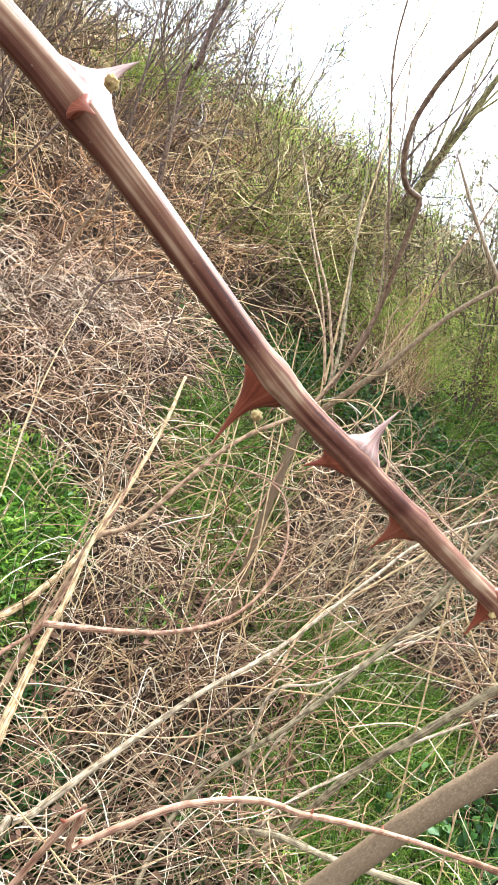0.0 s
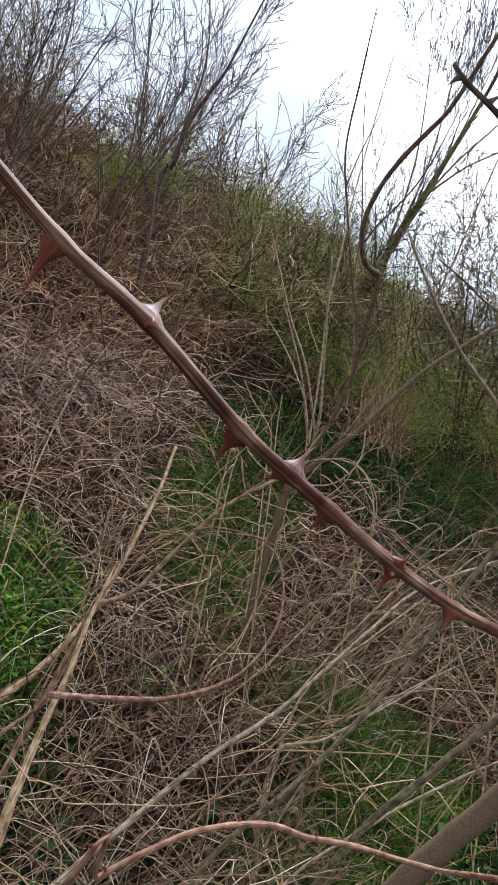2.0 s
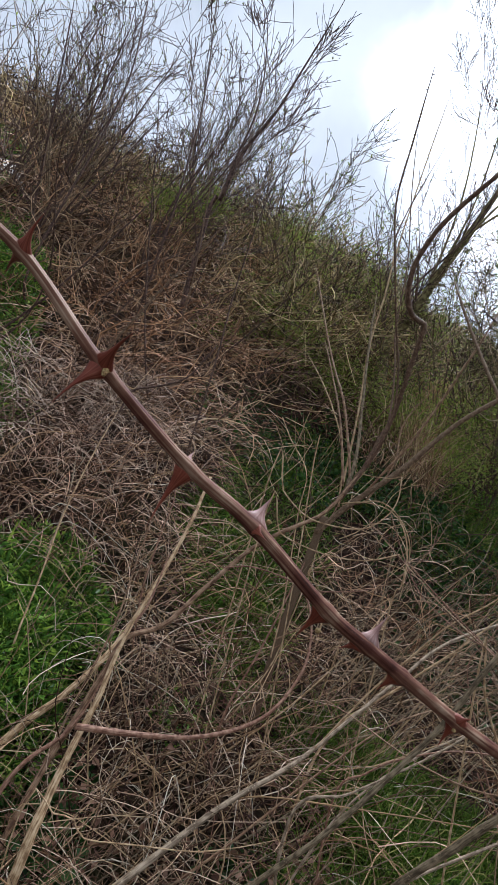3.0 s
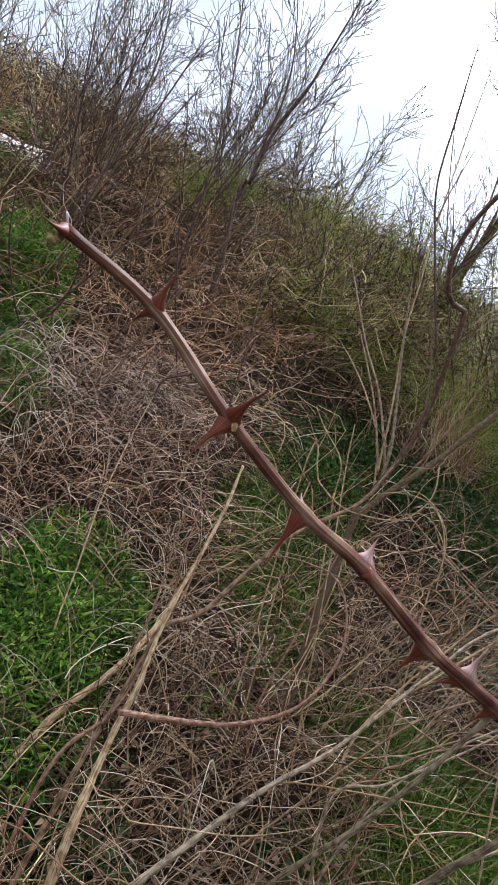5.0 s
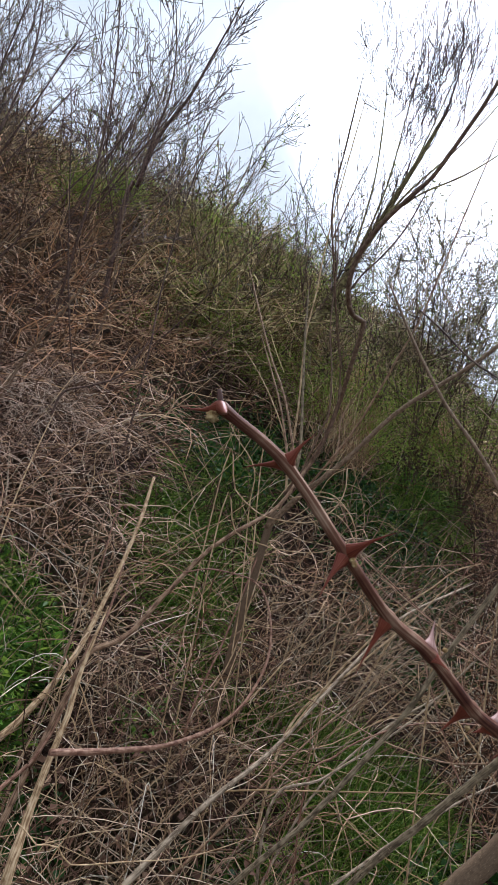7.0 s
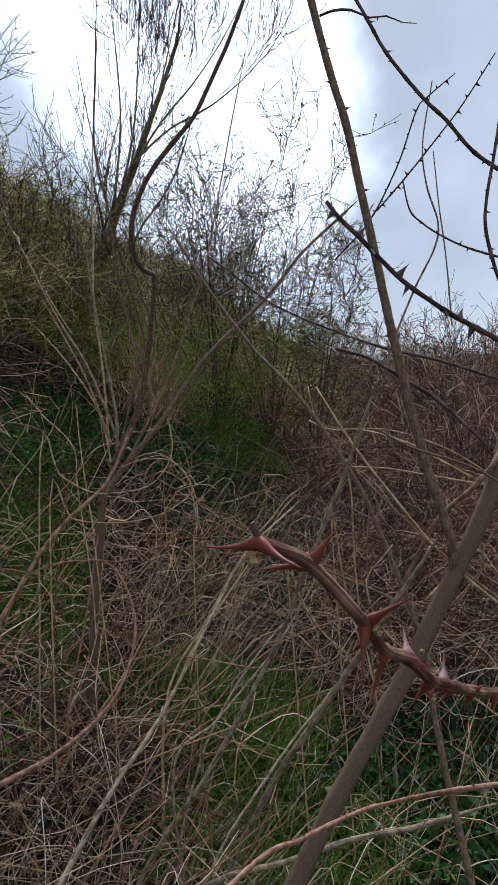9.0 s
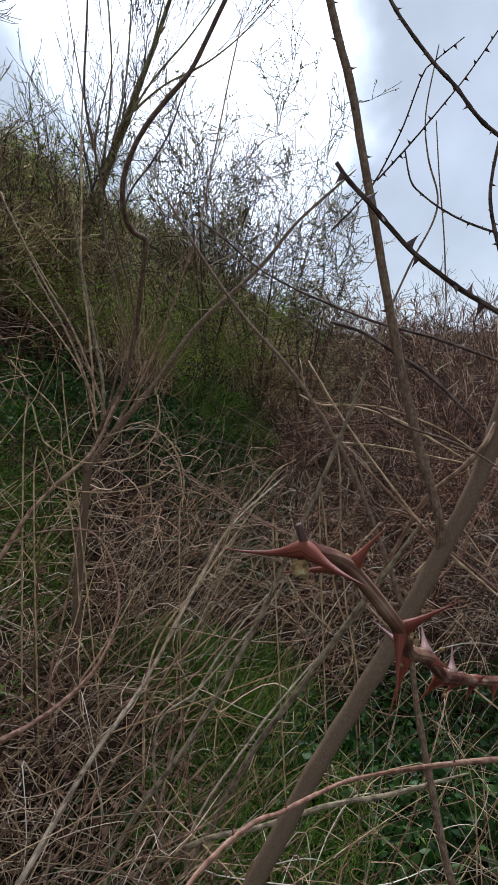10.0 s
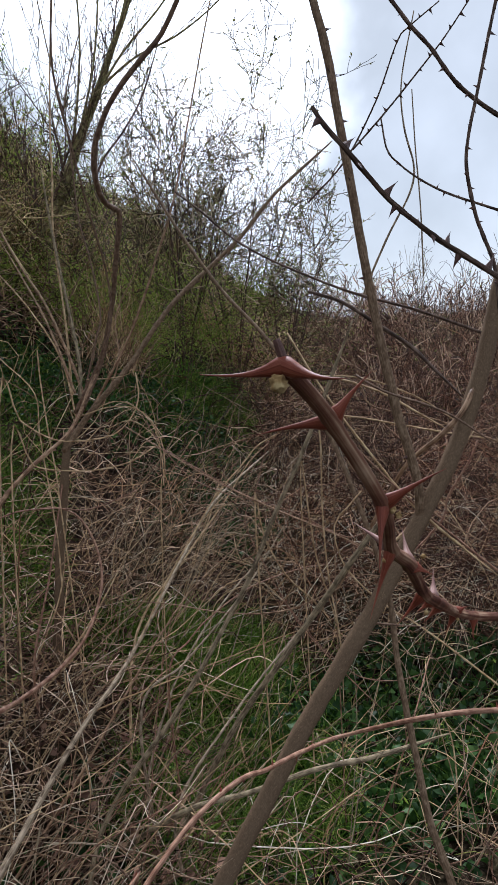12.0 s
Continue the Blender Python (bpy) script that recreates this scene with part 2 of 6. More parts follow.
def soil():
    m, n, l, p = node_mat("leaf_littered_soil")
    pos = n.new("ShaderNodeTexCoord")
    big = n.new("ShaderNodeTexNoise")
    big.inputs['Scale'].default_value, big.inputs['Detail'].default_value = 0.9, 4
    fine = n.new("ShaderNodeTexNoise")
    fine.inputs['Scale'].default_value, fine.inputs['Detail'].default_value = 38, 8
    l.new(pos.outputs['Object'], big.inputs['Vector'])
    l.new(pos.outputs['Object'], fine.inputs['Vector'])
    litter = ramp(n, [(0.32, (0.010, 0.006, 0.005)), (0.5, (0.026, 0.016, 0.011)), (0.7, (0.07, 0.044, 0.031))])
    moss = ramp(n, [(0.32, (0.014, 0.018, 0.007)), (0.5, (0.036, 0.045, 0.014)), (0.7, (0.08, 0.09, 0.036))])
    l.new(fine.outputs['Fac'], litter.inputs['Fac'])
    l.new(fine.outputs['Fac'], moss.inputs['Fac'])
    where = ramp(n, [(0.45, (0, 0, 0)), (0.75, (0.7, 0.7, 0.7))])
    l.new(big.outputs['Fac'], where.inputs['Fac'])
    mix = n.new("ShaderNodeMixRGB")
    l.new(where.outputs[0], mix.inputs['Fac'])
    l.new(litter.outputs[0], mix.inputs[1])
    l.new(moss.outputs[0], mix.inputs[2])
    l.new(mix.outputs[0], p.inputs['Base Color'])
    p.inputs['Roughness'].default_value = 0.95
    p.inputs['Specular IOR Level'].default_value = 0.05
    b = n.new("ShaderNodeBump")
    b.inputs['Strength'].default_value, b.inputs['Distance'].default_value = 0.9, 0.03
    l.new(fine.outputs['Fac'], b.inputs['Height'])
    l.new(b.outputs[0], p.inputs['Normal'])
    return m


M_soil = soil()


# ---- mesh helpers ----
def mesh_of(name, verts, faces, material, uvs=None, smooth=True):
    """A mesh from an array of vertices and an array of faces of equal size."""
    verts, faces = np.asarray(verts, np.float32), np.asarray(faces, np.int32)
    k = faces.shape[1]
    me = bpy.data.meshes.new(name)
    me.vertices.add(len(verts))
    me.vertices.foreach_set("co", verts.ravel())
    me.loops.add(faces.size)
    me.loops.foreach_set("vertex_index", faces.ravel())
    me.polygons.add(len(faces))
    me.polygons.foreach_set("loop_start", np.arange(0, faces.size, k, dtype=np.int32))
    if uvs is not None:
        me.uv_layers.new(name="UVMap").data.foreach_set("uv", np.asarray(uvs, np.float32)[faces.ravel()].ravel())
    me.materials.append(material)
    me.update(calc_edges=True)
    if smooth:
        me.polygons.foreach_set("use_smooth", np.ones(len(faces), bool))
    return me


def child(name, me, parent, label="", m=None):
    ob = new(name, me)
    ob.parent = parent
    if m is not None:
        ob.matrix_basis = m
    return tagged(ob, label)


def spline(points, step):
    """A smooth line through the given points (x, y, z, radius), sampled about every step metres."""
    p = np.array(points, float)
    p = np.vstack([2 * p[0] - p[1], p, 2 * p[-1] - p[-2]])
    out = []
    for a, b, c, d in zip(p, p[1:], p[2:], p[3:]):
        n = max(2, int(np.linalg.norm(c[:3] - b[:3]) / step))
        for u in np.arange(n) / n:
            out.append(0.5 * (2 * b + (c - a) * u + (2 * a - 5 * b + 4 * c - d) * u * u + (3 * b - a - 3 * c + d) * u ** 3))
    out.append(p[-2])
    out = np.array(out)
    out[:, 3] = np.maximum(out[:, 3], 0.0005)
    return out


def skin(line, sides=8, ridge=0.0, knots=0.0, knot_gap=0.06, uneven=0.05, seed=0):
    """A closed tube round a line, with ridges along it and swollen knots at intervals."""
    own = np.random.default_rng(seed)
    c, r = line[:, :3], line[:, 3].copy()
    n = len(c)
    tan = np.gradient(c, axis=0)
    tan /= np.linalg.norm(tan, axis=1)[:, None] + 1e-12
    s = np.r_[0, np.cumsum(np.linalg.norm(np.diff(c, axis=0), axis=1))]
    if knots:
        phase = (s / knot_gap + 0.15 * np.sin(s / knot_gap * 1.7)) % 1.0
        r *= 1 + knots * np.exp(-((phase - 0.5) / 0.09) ** 2)
    r *= 1 + uneven * np.convolve(own.normal(size=n + 4), np.ones(5) / 2.2, 'valid')
    side = np.cross(tan[0], (0.31, 0.2, 0.93))
    side /= np.linalg.norm(side)
    verts, uvs = [], []
    ang = np.linspace(0, 2 * np.pi, sides, endpoint=False)
    shape = 1 + ridge * np.cos(5 * ang + 0.6)
    for i in range(n):
        side = side - tan[i] * (side @ tan[i])
        side /= np.linalg.norm(side)
        up = np.cross(tan[i], side)
        verts.append(c[i] + (r[i] * shape)[:, None] * (np.cos(ang)[:, None] * side + np.sin(ang)[:, None] * up))
        uvs.append(np.stack([np.abs(ang / np.pi - 1), np.full(sides, s[i])], -1))
    verts, uvs = np.concatenate(verts), np.concatenate(uvs)
    i, j = np.meshgrid(np.arange(n - 1), np.arange(sides), indexing='ij')
    a, b = i * sides + j, i * sides + (j + 1) % sides
    faces = np.stack([a, b, b + sides, a + sides], -1).reshape(-1, 4)
    ends = len(verts)
    verts = np.vstack([verts, c[0], c[-1]])
    uvs = np.vstack([uvs, (0, 0), (0, s[-1])])
    k = np.arange(0, sides, 2)
    cap0 = np.stack([np.full(len(k), ends), (k + 2) % sides, (k + 1) % sides, k], -1)
    top = (n - 1) * sides
    cap1 = np.stack([np.full(len(k), ends + 1), top + k, top + (k + 1) % sides, top + (k + 2) % sides], -1)
    return verts, np.vstack([faces, cap0, cap1]), uvs


def strands(name, line, radius, sides, material):
    """Many thin stalks in one mesh. line: (count, points, 3); radius: (count, points)."""
    n, k, _ = line.shape
    tan = np.gradient(line, axis=1)
    tan /= np.linalg.norm(tan, axis=2)[..., None] + 1e-9
    ref = np.where(np.abs(tan[..., 2:3]) > 0.9, np.array([1.0, 0, 0]), np.array([0, 0, 1.0]))
    side = np.cross(tan, ref)
    side /= np.linalg.norm(side, axis=2)[..., None] + 1e-9
    up = np.cross(tan, side)
    ang = np.linspace(0, 2 * np.pi, sides, endpoint=False)
    v = line[:, :, None] + radius[:, :, None, None] * (np.cos(ang)[:, None] * side[:, :, None] + np.sin(ang)[:, None] * up[:, :, None])
    a = np.arange(n)[:, None, None] * k * sides + np.arange(k - 1)[None, :, None] * sides
    j = np.arange(sides)
    q = np.stack([a + j, a + (j + 1) % sides, a + (j + 1) % sides + sides, a + j + sides], -1)
    return mesh_of(name, v.reshape(-1, 3), q.reshape(-1, 4), material)


def blades(name, base, out, width, droop, material, bend_dir=None):
    """Many small leaves, each a folded diamond. base: (n, 3); out: (n, 3) from stalk to tip; width: (n,); droop: (n,)."""
    n = len(base)
    flat = np.cross(out, rng.normal(size=(n, 3)))
    flat /= np.linalg.norm(flat, axis=1)[:, None] + 1e-9
    nrm = np.cross(flat, out)
    nrm /= np.linalg.norm(nrm, axis=1)[:, None] + 1e-9
    mid = base + out * 0.45
    tip = base + out + np.stack([np.zeros(n), np.zeros(n), -droop], -1)
    fold = nrm * (width * 0.25)[:, None]
    v = np.stack([base, mid + flat * width[:, None] / 2 + fold, tip, mid - flat * width[:, None] / 2 + fold], 1)
    f = np.arange(n)[:, None] * 4
    tri = np.stack([np.concatenate([f, f + 1, f + 2], 1), np.concatenate([f, f + 2, f + 3], 1)], 1).reshape(-1, 3)
    return mesh_of(name, v.reshape(-1, 3), tri, material, smooth=False)


# ---- ground ----
def height(x, y):
    """The hillside: level at the camera, rising ahead and steeply to the left."""
    x, y = np.asarray(x, float), np.asarray(y, float)
    a = y - 2 - 1.1 * x
    soft = np.log1p(np.exp(np.clip(2 * a, -40, 40))) / 2
    lumps = 0.05 * np.sin(2.3 * x + 1.1 * y) + 0.04 * np.sin(3.1 * y - 1.9 * x + 1) + 0.02 * np.sin(7.1 * x + 5.3 * y)
    up = np.clip((a - 14) / 10, 0, 1)
    left = np.clip((-x / (np.hypot(x, y) + 0.01) - 0.12) / 0.45, 0, 1)
    shoulder = 1.5 * up * up * (3 - 2 * up) * left * left * (3 - 2 * left)
    r = np.hypot(x, y) + 0.01
    falls = np.clip((x / r - 0.25) / 0.3, 0, 1) * np.clip((r - 10) / 12, 0, 1)
    return 14 * np.tanh(0.45 / 14 * soft) * (1 - 0.75 * falls) + shoulder + lumps


def build_ground():
    near = np.linspace(-1, 1, 150)
    axis = np.sign(near) * (np.abs(near) * 12 + np.abs(near) ** 7 * 588)
    gx, gy = np.meshgrid(axis, axis + 4, indexing='ij')
    v = np.stack([gx, gy, height(gx, gy)], -1).reshape(-1, 3)
    i, j = np.meshgrid(np.arange(149), np.arange(149), indexing='ij')
    a = i * 150 + j
    f = np.stack([a, a + 150, a + 151, a + 1], -1).reshape(-1, 4)
    tagged(new("ground", mesh_of("ground", v, f, M_soil)), "rough hillside of dark soil, moss and leaf litter", "ground", kind="structure")


build_ground()


def chalk_track():
    """A narrow pale track cut into the hillside, with a thin grassy edge."""
    u = np.linspace(0, 1, 24)
    x, y = -6.9 + 2.1 * u, 5.6 + 1.75 * u - 0.25 * u * u
    v = []
    for off, up in ((-0.26, -0.03), (-0.22, 0.06), (0.18, 0.07), (0.26, -0.03)):
        px, py = x + 0.6 * off, y - 0.8 * off
        v.append(np.stack([px, py, height(px, py) + up + 0.008 * np.sin(31 * u + 9 * off)], -1))
    v = np.stack(v, 1).reshape(-1, 3)
    i, j = np.meshgrid(np.arange(23), np.arange(3), indexing='ij')
    k = i * 4 + j
    f = np.stack([k, k + 1, k + 5, k + 4], -1).reshape(-1, 4)
    tagged(new("track", mesh_of("track", v, f, M_chalk)), "narrow pale chalk track along the grassy hillside", "track", kind="structure")


chalk_track()


# ---- loose growth on the ground ----
def on_ground(x, y, lift=0.0):
    return np.stack([x, y, height(x, y) + lift], -1)


def arcs(root, lean, length, sag, points=6, wobble=0.06):
    """Stalks that start at root along lean and sag under their weight."""
    n = len(root)
    u = np.linspace(0, 1, points)
    turn = rng.normal(size=(n, 3)) * wobble
    turn2 = rng.normal(size=(n, 3)) * wobble
    line = root[:, None] + lean[:, None] * (u[None, :, None] * length[:, None, None])
    line = line + (np.sin(u * 3.1)[None, :, None] * turn[:, None] + np.sin(u * 6.2)[None, :, None] * turn2[:, None] * 0.6) * length[:, None, None]
    line[..., 2] -= sag[:, None] * length[:, None] * u[None] ** 2
    floor = height(line[..., 0], line[..., 1])
    line[..., 2] = np.maximum(line[..., 2], floor - 0.01 + 0.05 * rng.random((n, 1)))
    return line


def unit(v):
    return v / (np.linalg.norm(v, axis=-1)[..., None] + 1e-9)


def polar(n, az0, az1, r0, r1):
    """Places spread evenly over the view: azimuth to the right of straight ahead, distance by its logarithm."""
    az, r = np.radians(rng.uniform(az0, az1, n)), np.exp(rng.uniform(np.log(r0), np.log(r1), n))
    return r * np.sin(az), r * np.cos(az), r


def patch(x, y, cx, cy, rx, ry):
    return ((x - cx) / rx) ** 2 + ((y - cy) / ry) ** 2 < 1


EDGE = [(-2.15, 2.95, 0.34, 0.36), (-2.55, 3.4, 0.36, 0.45), (-3.15, 4.2, 0.42, 0.5), (-3.9, 5.2, 0.5, 0.6), (-4.7, 6.2, 0.5, 0.55), (-5.5, 7.0, 0.9, 0.8)]
GREEN = EDGE[:3] + [(-0.42, 3.25, 0.42, 0.38), (-0.36, 2.75, 0.28, 0.3), (-0.2, 2.35, 0.16, 0.14), (0.45, 2.2, 0.5, 0.3), (-1.12, 1.95, 0.36, 0.5), (-0.3, 3.9, 0.45, 0.8), (0.45, 2.25, 0.42, 0.36), (1.0, 1.6, 0.75, 0.6), (0.35, 1.5, 0.42, 0.4), (0.0, 4.9, 0.6, 0.6), (1.3, 4.9, 0.7, 0.7), (1.9, 6.0, 0.6, 0.8)]


def in_green(x, y):
    hit = np.zeros(len(x), bool)
    for g in GREEN:
        hit |= patch(x, y, *g)
    return hit


NEAR_STALKS, NEAR_BRAMBLES = [], []


def dry_growth():
    # fine tangled stalks over the near slope
    n = 31000
    x, y, r = polar(n, -62, 62, 1.05, 13)
    out = (r > 6.5) & (y - 2 - 1.7 * x < 6)
    x, y, r = x[~out], y[~out], r[~out]
    n = len(x)
    keep = ~in_green(x, y) | (rng.random(n) < np.where((x > 0.5) | (x < -0.7), 0.03, 0.08))
    keep &= (r > 2.5) | (rng.random(n) < np.where(r < 1.75, 0.26, 0.75))
    keep &= ~patch(x, y, 0.5, 2.3, 0.65, 0.8) | (rng.random(n) < 0.6)
    keep &= (x < 0.5 + 0.1 * y) | (rng.random(n) < np.where(y < 3, 0.1, 0.5))
    x, y, r = x[keep], y[keep], r[keep]
    n = len(x)
    # lowest stalks: rot plus the shade of the gaps, painted as dark colour
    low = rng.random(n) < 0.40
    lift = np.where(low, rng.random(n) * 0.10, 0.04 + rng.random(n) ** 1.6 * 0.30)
    root = on_ground(x, y, 0.0) + np.stack([np.zeros(n), np.zeros(n), lift], -1)
    lean = unit(np.stack([rng.normal(0.2, 1, n), rng.normal(-0.1, 0.8, n), np.abs(rng.normal(0.25, 0.5, n)) * np.where(low, 0.5, 1)], -1))
    length = rng.uniform(0.14, 0.5, n) * (0.75 + 0.12 * r)
    line = arcs(root, lean, length, rng.uniform(0.1, 0.75, n), 8, 0.10)
    rad = (rng.uniform(0.0006, 0.0017, n) * (0.65 + 0.34 * r))[:, None] * np.linspace(1, 0.5, 8)[None]
    tagged(new("rotting_grass_gap_shade", strands("rotting_grass_gap_shade", line[low], rad[low] * 1.5, 3, M_litter_shade)), "dark matted rotting stalks, gap shade put into their colour", "dead grass", kind="stuff")
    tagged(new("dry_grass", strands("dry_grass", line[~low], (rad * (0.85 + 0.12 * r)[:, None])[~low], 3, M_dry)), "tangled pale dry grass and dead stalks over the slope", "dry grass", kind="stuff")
    # longer looping bramble stalks
    n = 3000
    x, y, r = polar(n, -58, 62, 1.2, 8.0)
    keep = ~in_green(x, y) | (rng.random(n) < np.where((x > 0.1) | (x < -0.7), 0.07, 0.4))
    x, y, r = x[keep], y[keep], r[keep]
    n = len(x)
    root = on_ground(x, y)
    lean = unit(np.stack([rng.normal(0.3, 0.8, n), rng.normal(-0.1, 0.6, n), np.abs(rng.normal(0.7, 0.4, n))], -1))
    line = arcs(root, lean, rng.uniform(0.4, 1.3, n), rng.uniform(0.2, 0.9, n), 9, 0.09)
    rad = (rng.uniform(0.0010, 0.0026, n) * (0.6 + 0.33 * r))[:, None] * np.linspace(1, 0.45, 9)[None]
    near = r < np.sort(r)[240]
    NEAR_BRAMBLES.extend(np.concatenate([line, rad[..., None]], -1)[near].tolist())
    line, rad = line[~near], rad[~near]
    tagged(new("bramble_tangle", strands("bramble_tangle", line, rad, 4, M_bramble)), "brown arching bramble stalks tangled over dry grass", "brambles", kind="stuff")
    # bleached grass thrown over the bank
    n = 1300
    x, y = rng.normal(-1.6, 0.38, n), rng.normal(3.3, 0.5, n)
    lean = unit(np.stack([rng.normal(0.5, 0.6, n), rng.normal(-0.5, 0.5, n), np.abs(rng.normal(0.3, 0.35, n))], -1))
    line = arcs(on_ground(x, y, 0.05) + np.stack([np.zeros(n), np.zeros(n), rng.random(n) * 0.25], -1), lean, rng.uniform(0.15, 0.5, n), rng.uniform(0.3, 0.9, n), 6, 0.09)
    rad = rng.uniform(0.0014, 0.0032, n)[:, None] * np.linspace(1, 0.4, 6)[None]
    tagged(new("bleached_grass", strands("bleached_grass", line, rad, 3, M_bleach)), "bleached grey-white dead grass thrown over the bank", "dead grass", kind="stuff")
    # straight dry stalks that lean one way, and wide loose loops
    n = 1000
    x, y, r = polar(n, -52, 50, 1.15, 4.6)
    keep = (~in_green(x, y) & ~patch(x, y, -1.1, 1.75, 0.5, 0.75) & ~((x > 0.55) & (y < 3))) | (rng.random(n) < 0.2)
    x, y, r = x[keep], y[keep], r[keep]
    n = len(x)
    lean = unit(np.stack([rng.normal(0.62, 0.3, n), rng.normal(0.15, 0.3, n), rng.normal(0.75, 0.22, n)], -1))
    line = arcs(on_ground(x, y, -0.01), lean, rng.uniform(0.35, 1.15, n), rng.uniform(0.0, 0.25, n), 8, 0.025)
    rad = (rng.uniform(0.0008, 0.0022, n) * (0.75 + 0.22 * r))[:, None] * np.linspace(1, 0.45, 8)[None]
    near = r < 2.35
    NEAR_STALKS.extend(np.concatenate([line, rad[..., None]], -1)[near].tolist())
    line, rad = line[~near], rad[~near]
    tagged(new("dead_stalks", strands("dead_stalks", line, rad, 5, M_bramble)), "straight tan dead stalks all leaning the same way", "dead stalks", kind="stuff")
    n = 420
    x, y, r = polar(n, -52, 56, 1.15, 4.0)
    keep = ~(patch(x, y, 1.1, 1.5, 0.8, 0.7) | patch(x, y, 0.45, 2.0, 0.55, 0.6)) | (rng.random(n) < 0.3)
    x, y, r = x[keep], y[keep], r[keep]
    n = len(x)
    lean = unit(np.stack([rng.normal(0.2, 0.8, n), rng.normal(0.0, 0.5, n), np.abs(rng.normal(1.1, 0.3, n))], -1))
    line = arcs(on_ground(x, y, -0.01), lean, rng.uniform(0.6, 1.3, n), rng.uniform(0.7, 1.3, n), 14, 0.10)
    rad = (rng.uniform(0.0009, 0.0018, n) * (0.75 + 0.2 * r))[:, None] * np.linspace(1, 0.5, 14)[None]
    tagged(new("dry_loops", strands("dry_loops", line, rad, 5, M_straw)), "thin dry stems arching over in wide loops", "dry stems", kind="stuff")
    # curled dead leaves
    n = 3500
    x, y, r = polar(n, -50, 8, 1.1, 5.0)
    base = on_ground(x, y, 0.01) + np.stack([np.zeros(n), np.zeros(n), rng.random(n) * 0.12], -1)
    out = unit(rng.normal(size=(n, 3)) * (1, 1, 0.4)) * rng.uniform(0.02, 0.05, n)[:, None]
    tagged(new("dead_leaves", blades("dead_leaves", base, out, rng.uniform(0.012, 0.03, n), rng.uniform(0, 0.01, n), M_dead)),
           "curled brown dead leaves lying among dry stalks", "leaf litter", kind="stuff")


def green_growth():
    xs, ys = [], []
    for cx, cy, rx, ry in GREEN:
        k = int(3200 * rx * ry / 0.15) if cy < 3.3 else int(1800 * rx * ry / 0.3)
        k = k // (9 if cx > 0.9 else 4) if (cx > 0.9 or cx < -0.9) and cy < 3 else k
        a, q = rng.uniform(0, 2 * np.pi, k), np.sqrt(rng.random(k))
        xs.append(cx + rx * q * np.cos(a))
        ys.append(cy + ry * q * np.sin(a))
    x, y = np.concatenate(xs), np.concatenate(ys)
    n = len(x)
    r = np.hypot(x, y)
    lean = unit(np.stack([rng.normal(0, 0.5, n), rng.normal(0, 0.5, n), rng.uniform(0.5, 1, n)], -1))
    line = arcs(on_ground(x, y), lean, rng.uniform(0.08, 0.26, n), rng.uniform(0.1, 0.6, n), 4, 0.05)
    rad = (rng.uniform(0.0008, 0.0018, n) * (0.6 + 0.3 * r))[:, None] * np.array([1, 0.9, 0.65, 0.15])[None]
    tagged(new("green_grass", strands("green_grass", line, rad, 3, M_grass)), "fresh green grass blades growing through dry stalks", "grass", kind="stuff")
    # feathery herb on the bank, broad leaves elsewhere
    xs, ys, zs = [], [], []
    for cx, cy, rx, ry, lift, k in [(*e, 0.14, 3200) for e in EDGE[:5]] + [(-1.14, 2.02, 0.40, 0.5, 0.17, 26000), (-0.98, 1.6, 0.24, 0.4, 0.12, 6000), (0.45, 2.25, 0.4, 0.32, 0.08, 1800), (1.0, 1.6, 0.8, 0.65, 0.08, 900), (0.35, 1.5, 0.4, 0.4, 0.05, 2500), (1.9, 6.2, 0.65, 0.6, 0.34, 7000),
                                    (-2.95, 4.3, 0.42, 0.45, 0.4, 6000), (-2.55, 3.9, 0.28, 0.35, 0.25, 2000), (-6.0, 7.9, 0.8, 0.7, 0.3, 4000), (-5.0, 6.3, 0.5, 0.3, 0.12, 2000), (-0.3, 3.9, 0.45, 0.7, 0.12, 1500), (-0.4, 3.1, 0.4, 0.55, 0.14, 2600), (-0.45, 1.93, 0.10, 0.10, 0.16, 260), (-0.33, 1.99, 0.08, 0.08, 0.16, 140)]:
        a, q = rng.uniform(0, 2 * np.pi, k), np.sqrt(rng.random(k))
        xs.append(cx + rx * q * np.cos(a))
        ys.append(cy + ry * q * np.sin(a))
        keep = ragged(xs[-1], ys[-1], cx, cy, rx, ry)
        xs[-1], ys[-1] = xs[-1][keep], ys[-1][keep]
        zs.append(rng.random(len(xs[-1])) * lift)
    x, y, z = np.concatenate(xs), np.concatenate(ys), np.concatenate(zs)
    n = len(x)
    bank = (x < -0.65) & (y < 3)
    up = np.where(bank, 0.9, 0.6)
    out = unit(np.stack([rng.normal(size=n), rng.normal(size=n), rng.normal(up, 0.5, n)], -1)) * (rng.uniform(0.014, 0.04, n) * np.where(bank, rng.choice([1.1, 2.0], n), np.where(x < -1.7, 1.7, 1)))[:, None]
    tagged(new("herb_leaves", blades("herb_leaves", on_ground(x, y, z), out, rng.uniform(0.005, 0.014, n) * np.where(bank, rng.choice([0.5, 0.7, 1.5], n), np.where(x < -1.7, 1.5, 1)), rng.uniform(0, 0.006, n) * np.where(bank, 4, 1), M_herb)),
           "fresh green broad and feathery herb leaves on the bank", "herbs", kind="stuff")


